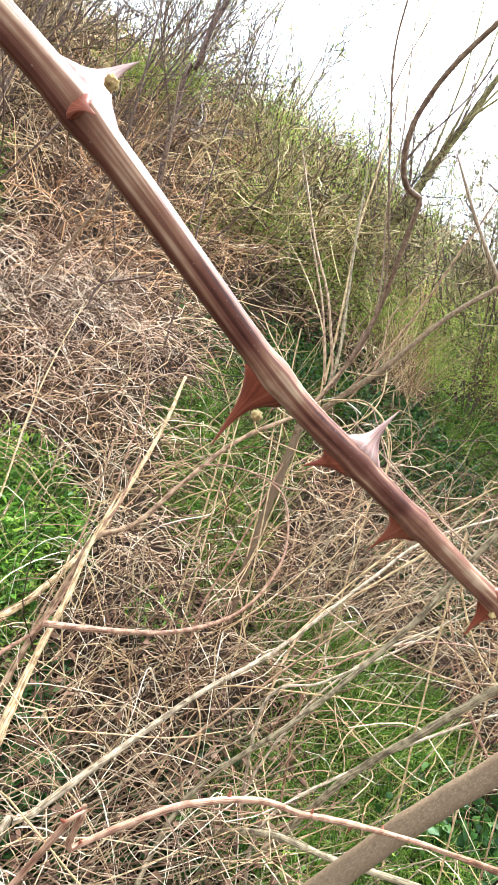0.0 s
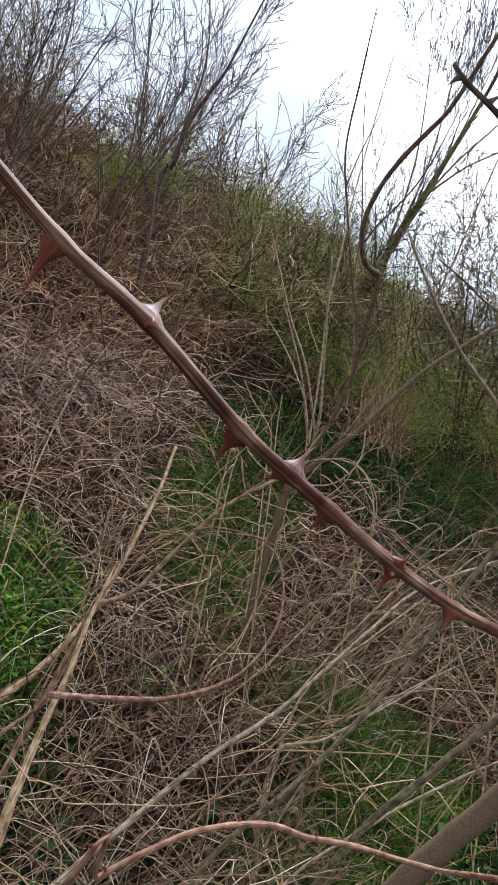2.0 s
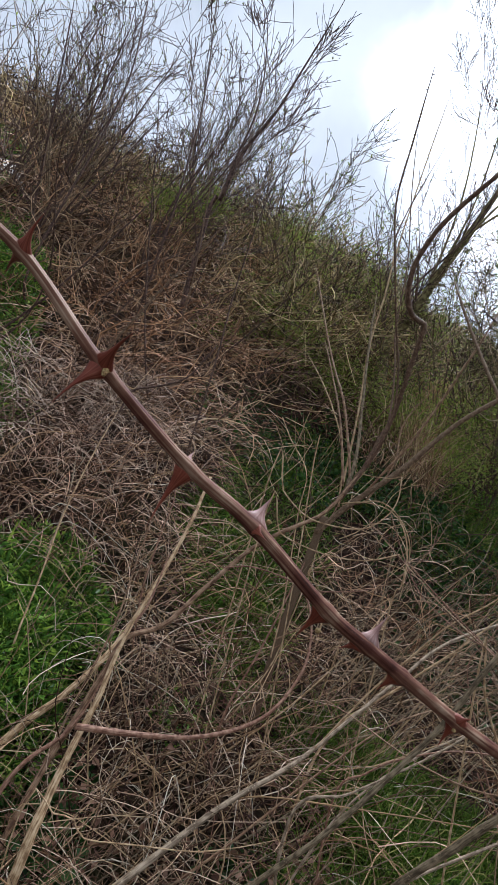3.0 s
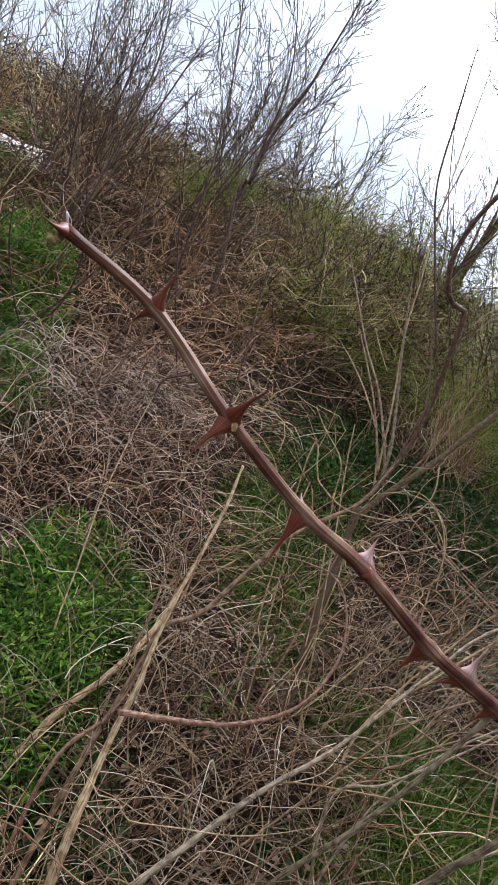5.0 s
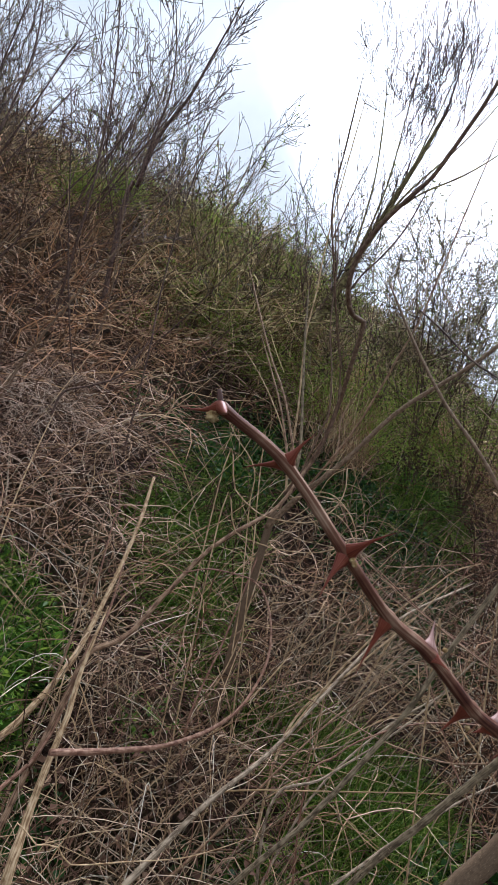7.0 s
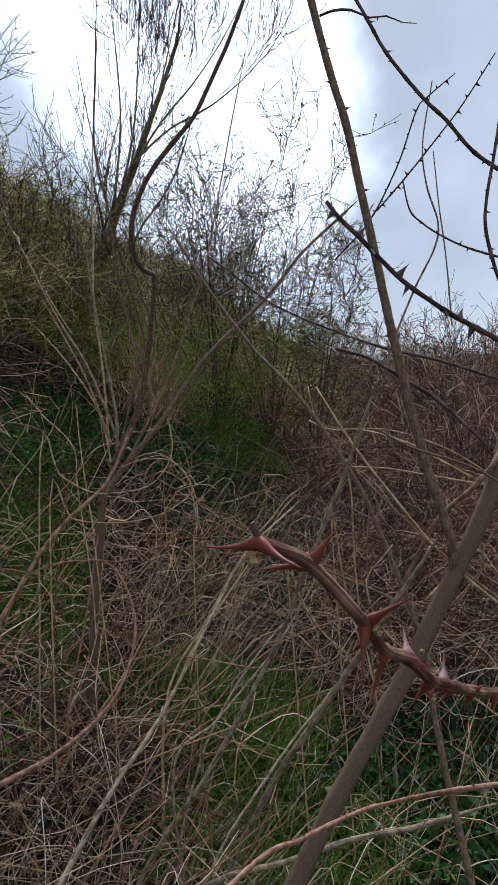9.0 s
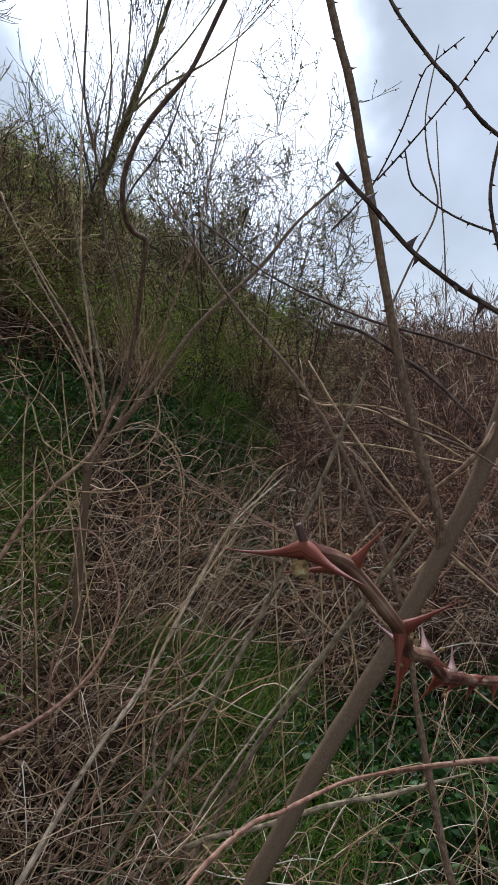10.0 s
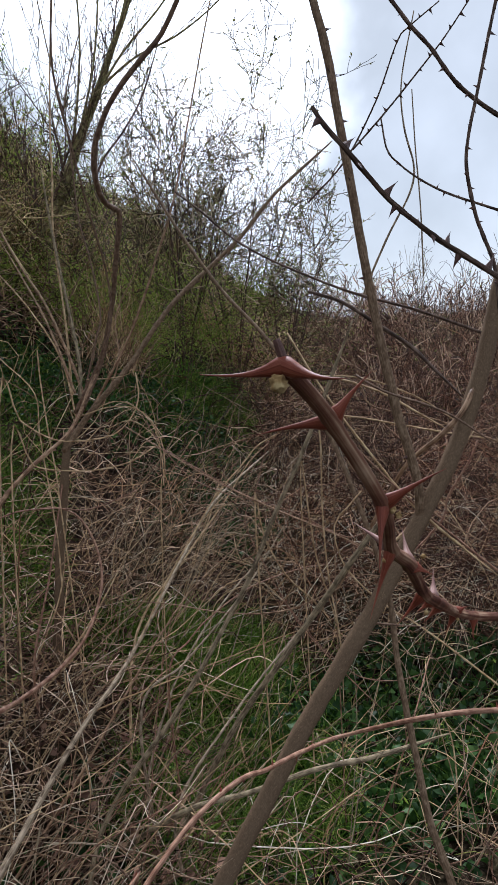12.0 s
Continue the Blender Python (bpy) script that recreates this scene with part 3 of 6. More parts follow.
def ragged(x, y, cx, cy, rx, ry):
    """Keeps an uneven, thinning edge on a patch."""
    q = np.hypot((x - cx) / rx, (y - cy) / ry)
    wave = 0.5 + 0.22 * np.sin(7 * x + 3 * y) + 0.22 * np.sin(11 * y - 5 * x + 2) + 0.15 * np.sin(23 * x + 17 * y)
    return q + 0.55 * (wave - 0.5) + rng.normal(0, 0.12, len(x)) < 0.85


def ivy_growth():
    xs, ys, zs = [], [], []
    for cx, cy, rx, ry, lift, k in [(-0.45, 4.6, 0.8, 0.7, 0.22, 2200), (0.35, 5.2, 0.85, 0.8, 0.22, 2600), (1.15, 4.5, 0.9, 0.9, 0.22, 3400), (1.0, 3.5, 0.6, 0.6, 0.15, 1500),
                                    (1.2, 1.55, 0.75, 0.65, 0.1, 3600), (0.6, 1.15, 0.5, 0.35, 0.05, 700), (0.0, 1.55, 0.35, 0.2, 0.05, 260), (-0.75, 1.55, 0.2, 0.3, 0.08, 300), (-0.66, 1.3, 0.4, 0.32, 0.08, 1800), (-0.2, 1.35, 0.3, 0.2, 0.05, 500)]:
        a, q = rng.uniform(0, 2 * np.pi, k), np.sqrt(rng.random(k))
        xs.append(cx + rx * q * np.cos(a))
        ys.append(cy + ry * q * np.sin(a))
        keep = ragged(xs[-1], ys[-1], cx, cy, rx, ry)
        xs[-1], ys[-1] = xs[-1][keep], ys[-1][keep]
        zs.append(rng.random(len(xs[-1])) * lift)
    x, y, z = np.concatenate(xs), np.concatenate(ys), np.concatenate(zs)
    n = len(x)
    out = unit(np.stack([rng.normal(size=n), rng.normal(-0.4, 0.8, n), rng.normal(0.1, 0.4, n)], -1)) * rng.uniform(0.025, 0.055, n)[:, None]
    tagged(new("ivy", blades("ivy", on_ground(x, y, z), out, rng.uniform(0.025, 0.05, n), rng.uniform(0, 0.015, n), M_ivy)),
           "dark green ivy leaves carpeting the shaded hollow", "ivy", kind="stuff")


def hillside_scrub():
    n = 36000
    x, y, r = polar(n, -62, 80, 4.2, 42)
    keep = ~((r < 6.2) & (x > -0.75) & (x < 1.5)) & (rng.random(n) < np.where(y - 2 - 1.1 * x < 1.2, 0.15, 1))
    keep &= ~((r < 8) & (x < -0.7) & (rng.random(n) < 0.6))
    keep &= ~patch(x, y, 1.75, 5.85, 0.8, 1.0)
    for e in EDGE:
        keep &= ~patch(x, y, *e) | (rng.random(n) < 0.06)
    keep &= ~((x < -0.66 * y) & (x > -0.9 * y) & (r > 6.3) & (r < 10) & (rng.random(n) < 0.85))
    x, y, r = x[keep], y[keep], r[keep]
    hx, hy = rng.uniform(-1.3, 0.4, 220), rng.uniform(5.9, 6.7, 220)
    x, y = np.r_[x, hx], np.r_[y, hy]
    r = np.hypot(x, y)
    n = len(x)
    size = np.clip(0.5 + 0.13 * r, 0.6, 1.9) * np.where((r > 9.5) & (x < -0.25 * y), 0.6, 1) * np.clip(1.0 - 4.5 * (x / r - 0.0), 0.42, 1)
    lift = rng.random(n) ** 1.3 * size * 0.5
    root = on_ground(x, y) + np.stack([rng.normal(0, 0.1, n), rng.normal(0, 0.1, n), lift], -1)
    lean = unit(np.stack([rng.normal(0.35, 0.75, n), rng.normal(0, 0.6, n), rng.normal(0.6, 0.5, n)], -1))
    root[-220:, 2] = height(hx, hy) + rng.uniform(0.35, 0.9, 220)
    lean[-220:] = unit(np.stack([rng.normal(0.1, 0.5, 220), rng.normal(-0.9, 0.3, 220), rng.normal(0.25, 0.25, 220)], -1))
    line = arcs(root, lean, rng.uniform(0.35, 1.0, n) * size, rng.uniform(0.0, 0.6, n), 6, 0.12)
    rad = (rng.uniform(0.0006, 0.0014, n) * (0.9 + 0.7 * r))[:, None] * np.linspace(1, 0.35, 6)[None]
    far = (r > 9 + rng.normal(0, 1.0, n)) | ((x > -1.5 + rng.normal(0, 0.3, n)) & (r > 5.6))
    tagged(new("hillside_scrub", strands("hillside_scrub", line[~far], rad[~far], 3, M_scrub)), "dense leafless brown scrub covering the hillside", "scrub", kind="stuff")
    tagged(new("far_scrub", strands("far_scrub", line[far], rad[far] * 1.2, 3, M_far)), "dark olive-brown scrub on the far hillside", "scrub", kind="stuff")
    # upright brown twigs of low bushes past the hollow
    q = 90
    sx, sy = rng.uniform(0.3, 3.4, q), rng.uniform(5.2, 8.2, q)
    away = ~patch(sx, sy, 1.9, 6.1, 0.75, 0.9)
    sx, sy = sx[away], sy[away]
    k = 42
    n = len(sx) * k
    bx, by = np.repeat(sx, k), np.repeat(sy, k)
    lean = unit(np.stack([rng.normal(0.12, 0.42, n), rng.normal(0, 0.4, n), np.full(n, 1.0)], -1))
    line = arcs(on_ground(bx + rng.normal(0, 0.07, n), by + rng.normal(0, 0.07, n), 0) + np.stack([np.zeros(n), np.zeros(n), rng.random(n) * 0.3], -1), lean,
                rng.uniform(0.35, 0.95, n), rng.uniform(0, 0.3, n), 7, 0.06)
    rad = rng.uniform(0.0012, 0.0034, n)[:, None] * np.linspace(1, 0.4, 7)[None]
    tagged(new("bush_twigs", strands("bush_twigs", line, rad, 3, M_scrub)), "upright brown twigs of low bushes past the hollow", "bushes", kind="stuff")
    # young leaves in loose drifts
    k = 60
    cx, cy, cr = polar(k, -20, 34, 7.5, 34)
    nx, ny, nr = polar(70, 0, 38, 5.2, 9.0)
    cx, cy, cr = np.r_[cx, nx], np.r_[cy, ny], np.r_[cr, nr]
    clumps = [(-1.28, 10.12, 5.21, 0.45), (-1.29, 10.09, 4.47, 0.45), (-0.69, 9.09, 3.75, 0.35), (-2.40, 6.48, 4.22, 0.3), (-2.02, 7.02, 4.41, 0.25), (-0.34, 7.05, 2.4, 0.3), (-1.40, 5.97, 2.57, 0.2), (-1.13, 10.08, 5.15, 0.5), (-0.6, 6.3, 2.75, 0.4), (0.0, 6.2, 2.35, 0.4), (-0.95, 6.5, 3.1, 0.35), (0.45, 6.1, 2.0, 0.4), (0.8, 6.3, 2.05, 0.4), (1.35, 6.1, 1.75, 0.4), (1.75, 6.37, 2.15, 0.45), (2.09, 5.94, 1.56, 0.4), (2.70, 6.11, 1.99, 0.4), (1.22, 5.65, 1.56, 0.35)]
    away = ((cy - 2 - 1.1 * cx) > 0.6) & ~patch(cx, cy, 1.8, 6.0, 1.0, 1.1)
    cx, cy, cr = cx[away], cy[away], cr[away]
    per = 280
    base = on_ground(np.repeat(cx, per), np.repeat(cy, per))
    spread = np.repeat(0.16 + 0.05 * cr, per)[:, None]
    base = base + rng.normal(size=base.shape) * spread * (1, 1, 0.7)
    base[:, 2] += np.repeat(rng.uniform(0.2, 0.75, len(cx)) * (0.5 + 0.07 * cr), per)
    # fuller leafy boughs here and there
    for px, py, pz, wide in clumps:
        k = int(1800 + 1800 * wide)
        base = np.vstack([base, np.array([px, py, pz]) + rng.normal(size=(k, 3)) * (wide, wide, 0.75 * wide) * rng.uniform(0.3, 1.0, (k, 1))])
    m = len(base)
    base[:, 2] = np.maximum(base[:, 2], height(base[:, 0], base[:, 1]) + 0.05)
    far = np.hypot(base[:, 0], base[:, 1])
    out = unit(rng.normal(size=(m, 3))) * (rng.uniform(0.009, 0.019, m) * (0.6 + 0.14 * far))[:, None]
    tagged(new("spring_leaves", blades("spring_leaves", base, out, rng.uniform(0.007, 0.014, m) * (0.6 + 0.16 * far), np.zeros(m), M_spring)),
           "small yellow-green spring leaves among hillside scrub", "leaves", kind="stuff")


def thicket():
    n = 12000
    x, y, r = polar(n, 22, 82, 2.3, 24)
    keep = (y - 2 - 1.1 * x < 1.4) & (x > 0.9)
    x, y, r = x[keep], y[keep], r[keep]
    n = len(x)
    root = on_ground(x, y) + np.stack([np.zeros(n), np.zeros(n), rng.random(n) * np.minimum(0.25 * r, 1.5)], -1)
    lean = unit(np.stack([rng.normal(0.0, 0.8, n), rng.normal(0, 0.6, n), rng.normal(0.5, 0.5, n)], -1))
    line = arcs(root, lean, rng.uniform(0.3, 0.95, n) * (0.8 + 0.06 * r), rng.uniform(0.1, 0.7, n), 7, 0.11)
    rad = (rng.uniform(0.0009, 0.002, n) * (0.6 + 0.25 * r))[:, None] * np.linspace(1, 0.4, 7)[None]
    tagged(new("bramble_thicket", strands("bramble_thicket", line, rad, 3, M_thicket)), "dark brown tangled bramble thicket beside the sapling", "thicket", kind="stuff")
    # paler stems that arch out of the dark thicket
    n = 380
    x, y, r = polar(n, 22, 66, 2.5, 4.8)
    lean = unit(np.stack([rng.normal(-0.1, 0.7, n), rng.normal(0, 0.5, n), np.abs(rng.normal(0.9, 0.35, n))], -1))
    line = arcs(on_ground(x, y, -0.01), lean, rng.uniform(0.5, 1.4, n), rng.uniform(0.3, 1.0, n), 12, 0.08)
    rad = (rng.uniform(0.0009, 0.0021, n) * (0.7 + 0.22 * r))[:, None] * np.linspace(1, 0.45, 12)[None]
    tagged(new("thicket_stems", strands("thicket_stems", line, rad, 5, M_straw)), "pale arching stems among the dark bramble thicket", "bramble stems", kind="stuff")


dry_growth()
green_growth()
ivy_growth()
hillside_scrub()
thicket()


# ---- stems and canes ----
def unit_thorn():
    """A hooked prickle one unit long with a stretched foot, along +z."""
    rings, sides = 5, 6
    v, uv = [], []
    for i in range(rings):
        u = i / (rings - 1)
        w = (1 - u) ** 1.7
        for j in range(sides):
            a = 2 * math.pi * j / sides
            v.append((0.10 * w * math.cos(a) + 0.004, 0.26 * w * math.sin(a) + 0.10 * u * u, u))
            uv.append((abs(j / 3 - 1), u * 0.01))
    f = [(i * sides + j, i * sides + (j + 1) % sides, (i + 1) * sides + (j + 1) % sides, (i + 1) * sides + j) for i in range(rings - 1) for j in range(sides)]
    return np.array(v), f, uv


TV, TF, TU = unit_thorn()
THORN_DARK = mesh_of("thorn", TV, TF, M_thorn_dark, TU)
BUD_POINT = mesh_of("bud", TV * (1.5, 1.0, 0.55), TF, M_brown, TU)
THORN_RED = mesh_of("thorn", TV, TF, M_thorn, TU)


def cane(name, label, points, material, category="cane", group="", thorns=0.0, thorn_size=0.012, thorn_mesh=None, knots=0.12, knot_gap=0.08, root=None, sides=8, step=0.02, seed=1,
         ridge=0.03, uneven=0.03, parent=None, point="thorn"):
    """One stem through the given points; root: where on the ground it grows, if its first point stands above it."""
    pts = [tuple(q) for q in points]
    if root is not None:
        gx, gy = root
        pts = [(gx, gy, float(height(gx, gy)) - 0.03, pts[0][3] * 1.15)] + pts
    line = spline(pts, step)
    if category in ("stalk", "stem", "cane", "shoot") and name != "cut_stem":
        away = np.r_[0, np.cumsum(np.linalg.norm(np.diff(line[::-1, :3], axis=0), axis=1))][::-1]
        line[:, 3] *= 0.3 + 0.7 * np.clip(away / 0.16, 0, 1) ** 0.7
    wob = np.random.default_rng(seed)
    jitter = np.convolve(wob.normal(size=len(line) + 6), np.ones(7) / 7, 'valid')
    jitter2 = np.convolve(wob.normal(size=len(line) + 6), np.ones(7) / 7, 'valid')
    line[:, 0] += jitter * line[:, 3] * 0.25
    line[:, 2] += jitter2 * line[:, 3] * 0.25
    ob = new(name, mesh_of(name, *skin(line, sides, ridge, knots, knot_gap, uneven, seed)[:2], material, skin(line, sides, ridge, knots, knot_gap, uneven, seed)[2]))
    if parent is not None:
        ob.parent = parent
        tagged(ob, label)
    else:
        tagged(ob, label, category, group)
    if thorns:
        s = np.r_[0, np.cumsum(np.linalg.norm(np.diff(line[:, :3], axis=0), axis=1))]
        d = thorns * 0.4
        flip = 0
        while d < s[-1]:
            i = min(int(np.searchsorted(s, d)), len(line) - 2)
            along = Vector(line[i + 1, :3] - line[i, :3]).normalized()
            ref = along.cross(Vector((0.3, -1, 0.2))).normalized()
            out = (Matrix.Rotation(radians(180 * flip + wob.uniform(-35, 35)), 3, along) @ ref).normalized()
            place = Vector(line[i, :3]) + out * line[i, 3] * 0.75
            x = along.cross(out).normalized()
            turn = Matrix((x, along, out)).transposed().to_4x4()
            size = thorn_size * wob.uniform(0.75, 1.2)
            child(point, thorn_mesh or THORN_DARK, ob, m=Matrix.Translation(place) @ turn @ Matrix.Scale(size, 4))
            flip += 1
            d += thorns * wob.uniform(0.7, 1.3)
    return ob


cut_pale = [(-0.879, 1.543, 0.467, 0.0134), (-0.763, 1.724, 0.575, 0.0118), (-0.671, 1.905, 0.705, 0.0105), (-0.615, 2.107, 0.881, 0.0093), (-0.571, 2.340, 1.094, 0.0081), (-0.553, 2.561, 1.305, 0.0071)]
brown_rise = [(-0.652, 1.363, 0.537, 0.0084), (-0.610, 1.431, 0.655, 0.0082), (-0.565, 1.508, 0.791, 0.0079), (-0.531, 1.560, 0.878, 0.0078), (-0.435, 1.618, 0.920, 0.0076), (-0.341, 1.700, 1.031, 0.0074), (-0.234, 1.791, 1.151, 0.0071), (-0.138, 1.860, 1.225, 0.0070), (-0.001, 1.950, 1.305, 0.0068), (0.100, 2.046, 1.442, 0.0066), (0.178, 2.126, 1.558, 0.0064)]
red_bend = [(-0.519, 1.233, 0.778, 0.0085), (-0.401, 1.325, 0.738, 0.0076), (-0.261, 1.435, 0.701, 0.0066), (-0.136, 1.542, 0.702, 0.0058), (-0.047, 1.635, 0.740, 0.0052), (0.018, 1.754, 0.827, 0.0046), (0.023, 1.865, 0.926, 0.0040), (-0.019, 1.961, 1.006, 0.0035), (-0.100, 2.032, 1.028, 0.0031), (-0.156, 2.075, 1.011, 0.0029)]
grey_long = [(-0.480, 1.037, 0.390, 0.0092), (-0.433, 1.085, 0.415, 0.0089), (-0.168, 1.356, 0.562, 0.0074), (0.052, 1.560, 0.649, 0.0066), (0.317, 1.834, 0.799, 0.0058), (0.543, 2.058, 0.914, 0.0053), (0.980, 2.420, 0.994, 0.0046)]
olive_mid = [(-0.141, 1.289, 0.293, 0.0071), (0.100, 1.236, 0.659, 0.0065), (0.188, 1.217, 0.793, 0.0062), (0.310, 1.188, 0.998, 0.0058), (0.372, 1.169, 1.140, 0.0056), (0.452, 1.148, 1.299, 0.0053), (0.513, 1.129, 1.440, 0.0049), (0.586, 1.105, 1.618, 0.0046)]
olive_near = [(-0.005, 1.413, -0.055, 0.0084), (0.118, 1.305, 0.251, 0.0081), (0.235, 1.192, 0.581, 0.0077), (0.363, 1.100, 0.825, 0.0073), (0.451, 1.040, 0.984, 0.0070), (0.529, 0.986, 1.124, 0.0067), (0.598, 0.938, 1.253, 0.0064)]
trunk_right = [(-0.008, 0.923, 0.316, 0.0200), (0.065, 0.922, 0.423, 0.0198), (0.199, 0.922, 0.618, 0.0196), (0.334, 0.919, 0.805, 0.0193), (0.467, 0.911, 0.972, 0.0191), (0.598, 0.908, 1.154, 0.0188), (0.702, 0.908, 1.305, 0.0186), (0.784, 0.917, 1.460, 0.0185), (0.865, 0.939, 1.655, 0.0182), (0.951, 0.963, 1.865, 0.0180), (1.056, 1.002, 2.157, 0.0177)]
red_arch = [(-0.183, 0.467, 1.014, 0.0031), (-0.141, 0.492, 1.039, 0.0031), (-0.079, 0.524, 1.061, 0.0031), (-0.039, 0.543, 1.067, 0.0031), (0.019, 0.568, 1.062, 0.0031), (0.068, 0.589, 1.038, 0.0031), (0.123, 0.612, 1.018, 0.0031), (0.229, 0.656, 0.971, 0.0031), (0.294, 0.532, 1.069, 0.0037), (0.413, 0.518, 1.043, 0.0038), (0.536, 0.500, 1.004, 0.0040), (1.2, 0.5, 0.75, 0.0045), (1.5, 0.6, -0.03, 0.005)]
root_trunk = [(-0.220, 2.110, -0.260, 0.0204), (-0.184, 2.117, 0.051, 0.0193), (-0.142, 2.126, 0.406, 0.0181), (-0.090, 2.135, 0.758, 0.0168), (-0.032, 2.143, 1.062, 0.0157), (0.012, 2.150, 1.271, 0.0150)]
grey_limb = [(-0.014, 2.144, 1.2, 0.0125), (0.115, 2.139, 1.351, 0.0113), (0.273, 2.133, 1.503, 0.0101), (0.47, 2.124, 1.731, 0.0089), (0.729, 2.116, 1.937, 0.0077), (0.94, 2.108, 2.142, 0.0065), (1.206, 2.099, 2.346, 0.0053)]
twin_a = [(0.095, 2.212, 1.390, 0.0062), (0.073, 2.280, 1.526, 0.0056), (0.019, 2.390, 1.744, 0.0049), (-0.066, 2.497, 1.953, 0.0043), (-0.151, 2.628, 2.211, 0.0036), (-0.220, 2.740, 2.432, 0.0031)]
twin_b = [(0.065, 2.211, 1.409, 0.0056), (0.015, 2.377, 1.669, 0.0045), (-0.042, 2.497, 1.852, 0.0037), (-0.114, 2.629, 2.053, 0.0031)]
twin_c = [(0.079, 2.211, 1.388, 0.0071), (0.102, 2.275, 1.517, 0.0067), (0.100, 2.386, 1.752, 0.0058), (0.094, 2.515, 2.022, 0.0049), (0.096, 2.658, 2.322, 0.0040)]
hook_low = [(0.049, 2.156, 1.342, 0.0088), (0.152, 2.047, 1.544, 0.0085), (0.195, 1.959, 1.719, 0.0083), (0.215, 1.877, 1.885, 0.0080), (0.226, 1.828, 1.984, 0.0078)]
hook_up = [(0.226, 1.828, 1.984, 0.0087), (0.214, 1.816, 2.001, 0.0086), (0.185, 1.798, 2.011, 0.0084), (0.162, 1.777, 2.037, 0.0084), (0.148, 1.744, 2.091, 0.0081), (0.158, 1.703, 2.163, 0.0078), (0.206, 1.648, 2.253, 0.0073), (0.268, 1.599, 2.322, 0.0069), (0.328, 1.556, 2.380, 0.0064), (0.376, 1.504, 2.464, 0.0058), (0.419, 1.454, 2.546, 0.0052), (0.462, 1.392, 2.650, 0.0044), (0.497, 1.333, 2.752, 0.0036)]
hook_side = [(0.160, 1.808, 2.086, 0.0034), (0.201, 1.805, 2.152, 0.0032), (0.256, 1.803, 2.215, 0.0029), (0.324, 1.799, 2.314, 0.0025), (0.385, 1.793, 2.453, 0.0020), (0.416, 1.789, 2.540, 0.0017)]
long_pale = [(0.313, 1.927, 2.184, 0.0044), (0.372, 1.724, 1.938, 0.0048), (0.435, 1.547, 1.734, 0.0052), (0.509, 1.385, 1.567, 0.0055), (0.555, 1.235, 1.388, 0.0058), (0.570, 1.135, 1.253, 0.0061), (0.572, 1.026, 1.092, 0.0065), (0.563, 0.955, 0.979, 0.0067), (0.531, 0.887, 0.853, 0.0071), (0.505, 0.803, 0.708, 0.0075), (0.487, 0.740, 0.600, 0.0078), (0.486, 0.675, 0.502, 0.0080), (0.477, 0.621, 0.415, 0.0084)]
tall_sapling = [(0.060, 2.007, 1.363, 0.0044), (0.143, 1.969, 1.537, 0.0042), (0.184, 1.933, 1.695, 0.0040), (0.177, 1.896, 1.840, 0.0038), (0.150, 1.864, 1.948, 0.0036), (0.100, 1.800, 2.171, 0.0033), (0.069, 1.750, 2.350, 0.0030), (0.089, 1.705, 2.542, 0.0027), (0.111, 1.662, 2.725, 0.0024)]
sapling_side = [(0.083, 1.747, 2.242, 0.0024), (0.112, 1.754, 2.338, 0.0020), (0.156, 1.763, 2.454, 0.0016), (0.201, 1.772, 2.570, 0.0012)]
tall_thorny = [(0.612, 0.908, 1.175, 0.0100), (0.602, 0.900, 1.258, 0.0104), (0.591, 0.922, 1.346, 0.0103), (0.577, 0.945, 1.431, 0.0102), (0.561, 0.995, 1.647, 0.0098), (0.551, 1.052, 1.907, 0.0094), (0.541, 1.108, 2.164, 0.0090), (0.529, 1.136, 2.280, 0.0088), (0.514, 1.177, 2.452, 0.0086), (0.505, 1.215, 2.622, 0.0083), (0.502, 1.252, 2.801, 0.0079)]
tall_side = [(0.432, 1.015, 2.334, 0.0026), (0.452, 0.998, 2.336, 0.0024), (0.479, 0.976, 2.328, 0.0022), (0.504, 0.953, 2.304, 0.0020), (0.527, 0.933, 2.298, 0.0019), (0.548, 0.914, 2.279, 0.0017), (0.569, 0.896, 2.269, 0.0015)]
near_thorny = [(0.100, 0.467, 1.804, 0.0020), (0.111, 0.464, 1.788, 0.0021), (0.133, 0.459, 1.765, 0.0022), (0.169, 0.450, 1.727, 0.0023), (0.196, 0.443, 1.705, 0.0024), (0.224, 0.436, 1.685, 0.0025), (0.278, 0.422, 1.653, 0.0026), (0.340, 0.408, 1.622, 0.0027)]
dark_a = [(0.544, 1.218, 2.720, 0.0030), (0.575, 1.153, 2.532, 0.0033), (0.604, 1.106, 2.408, 0.0035), (0.631, 1.067, 2.309, 0.0036), (0.678, 1.017, 2.204, 0.0038), (0.711, 0.987, 2.149, 0.0039), (0.738, 0.958, 2.088, 0.0040), (0.763, 0.937, 2.051, 0.0041), (0.812, 0.900, 2.001, 0.0042), (0.883, 0.850, 1.938, 0.0044)]
dark_b = [(0.801, 0.896, 2.251, 0.0027), (0.764, 0.889, 2.139, 0.0029), (0.731, 0.881, 2.038, 0.0031), (0.703, 0.875, 1.953, 0.0032), (0.690, 0.867, 1.889, 0.0033), (0.694, 0.847, 1.803, 0.0034), (0.703, 0.834, 1.759, 0.0035), (0.715, 0.814, 1.693, 0.0036), (0.709, 0.790, 1.564, 0.0038)]
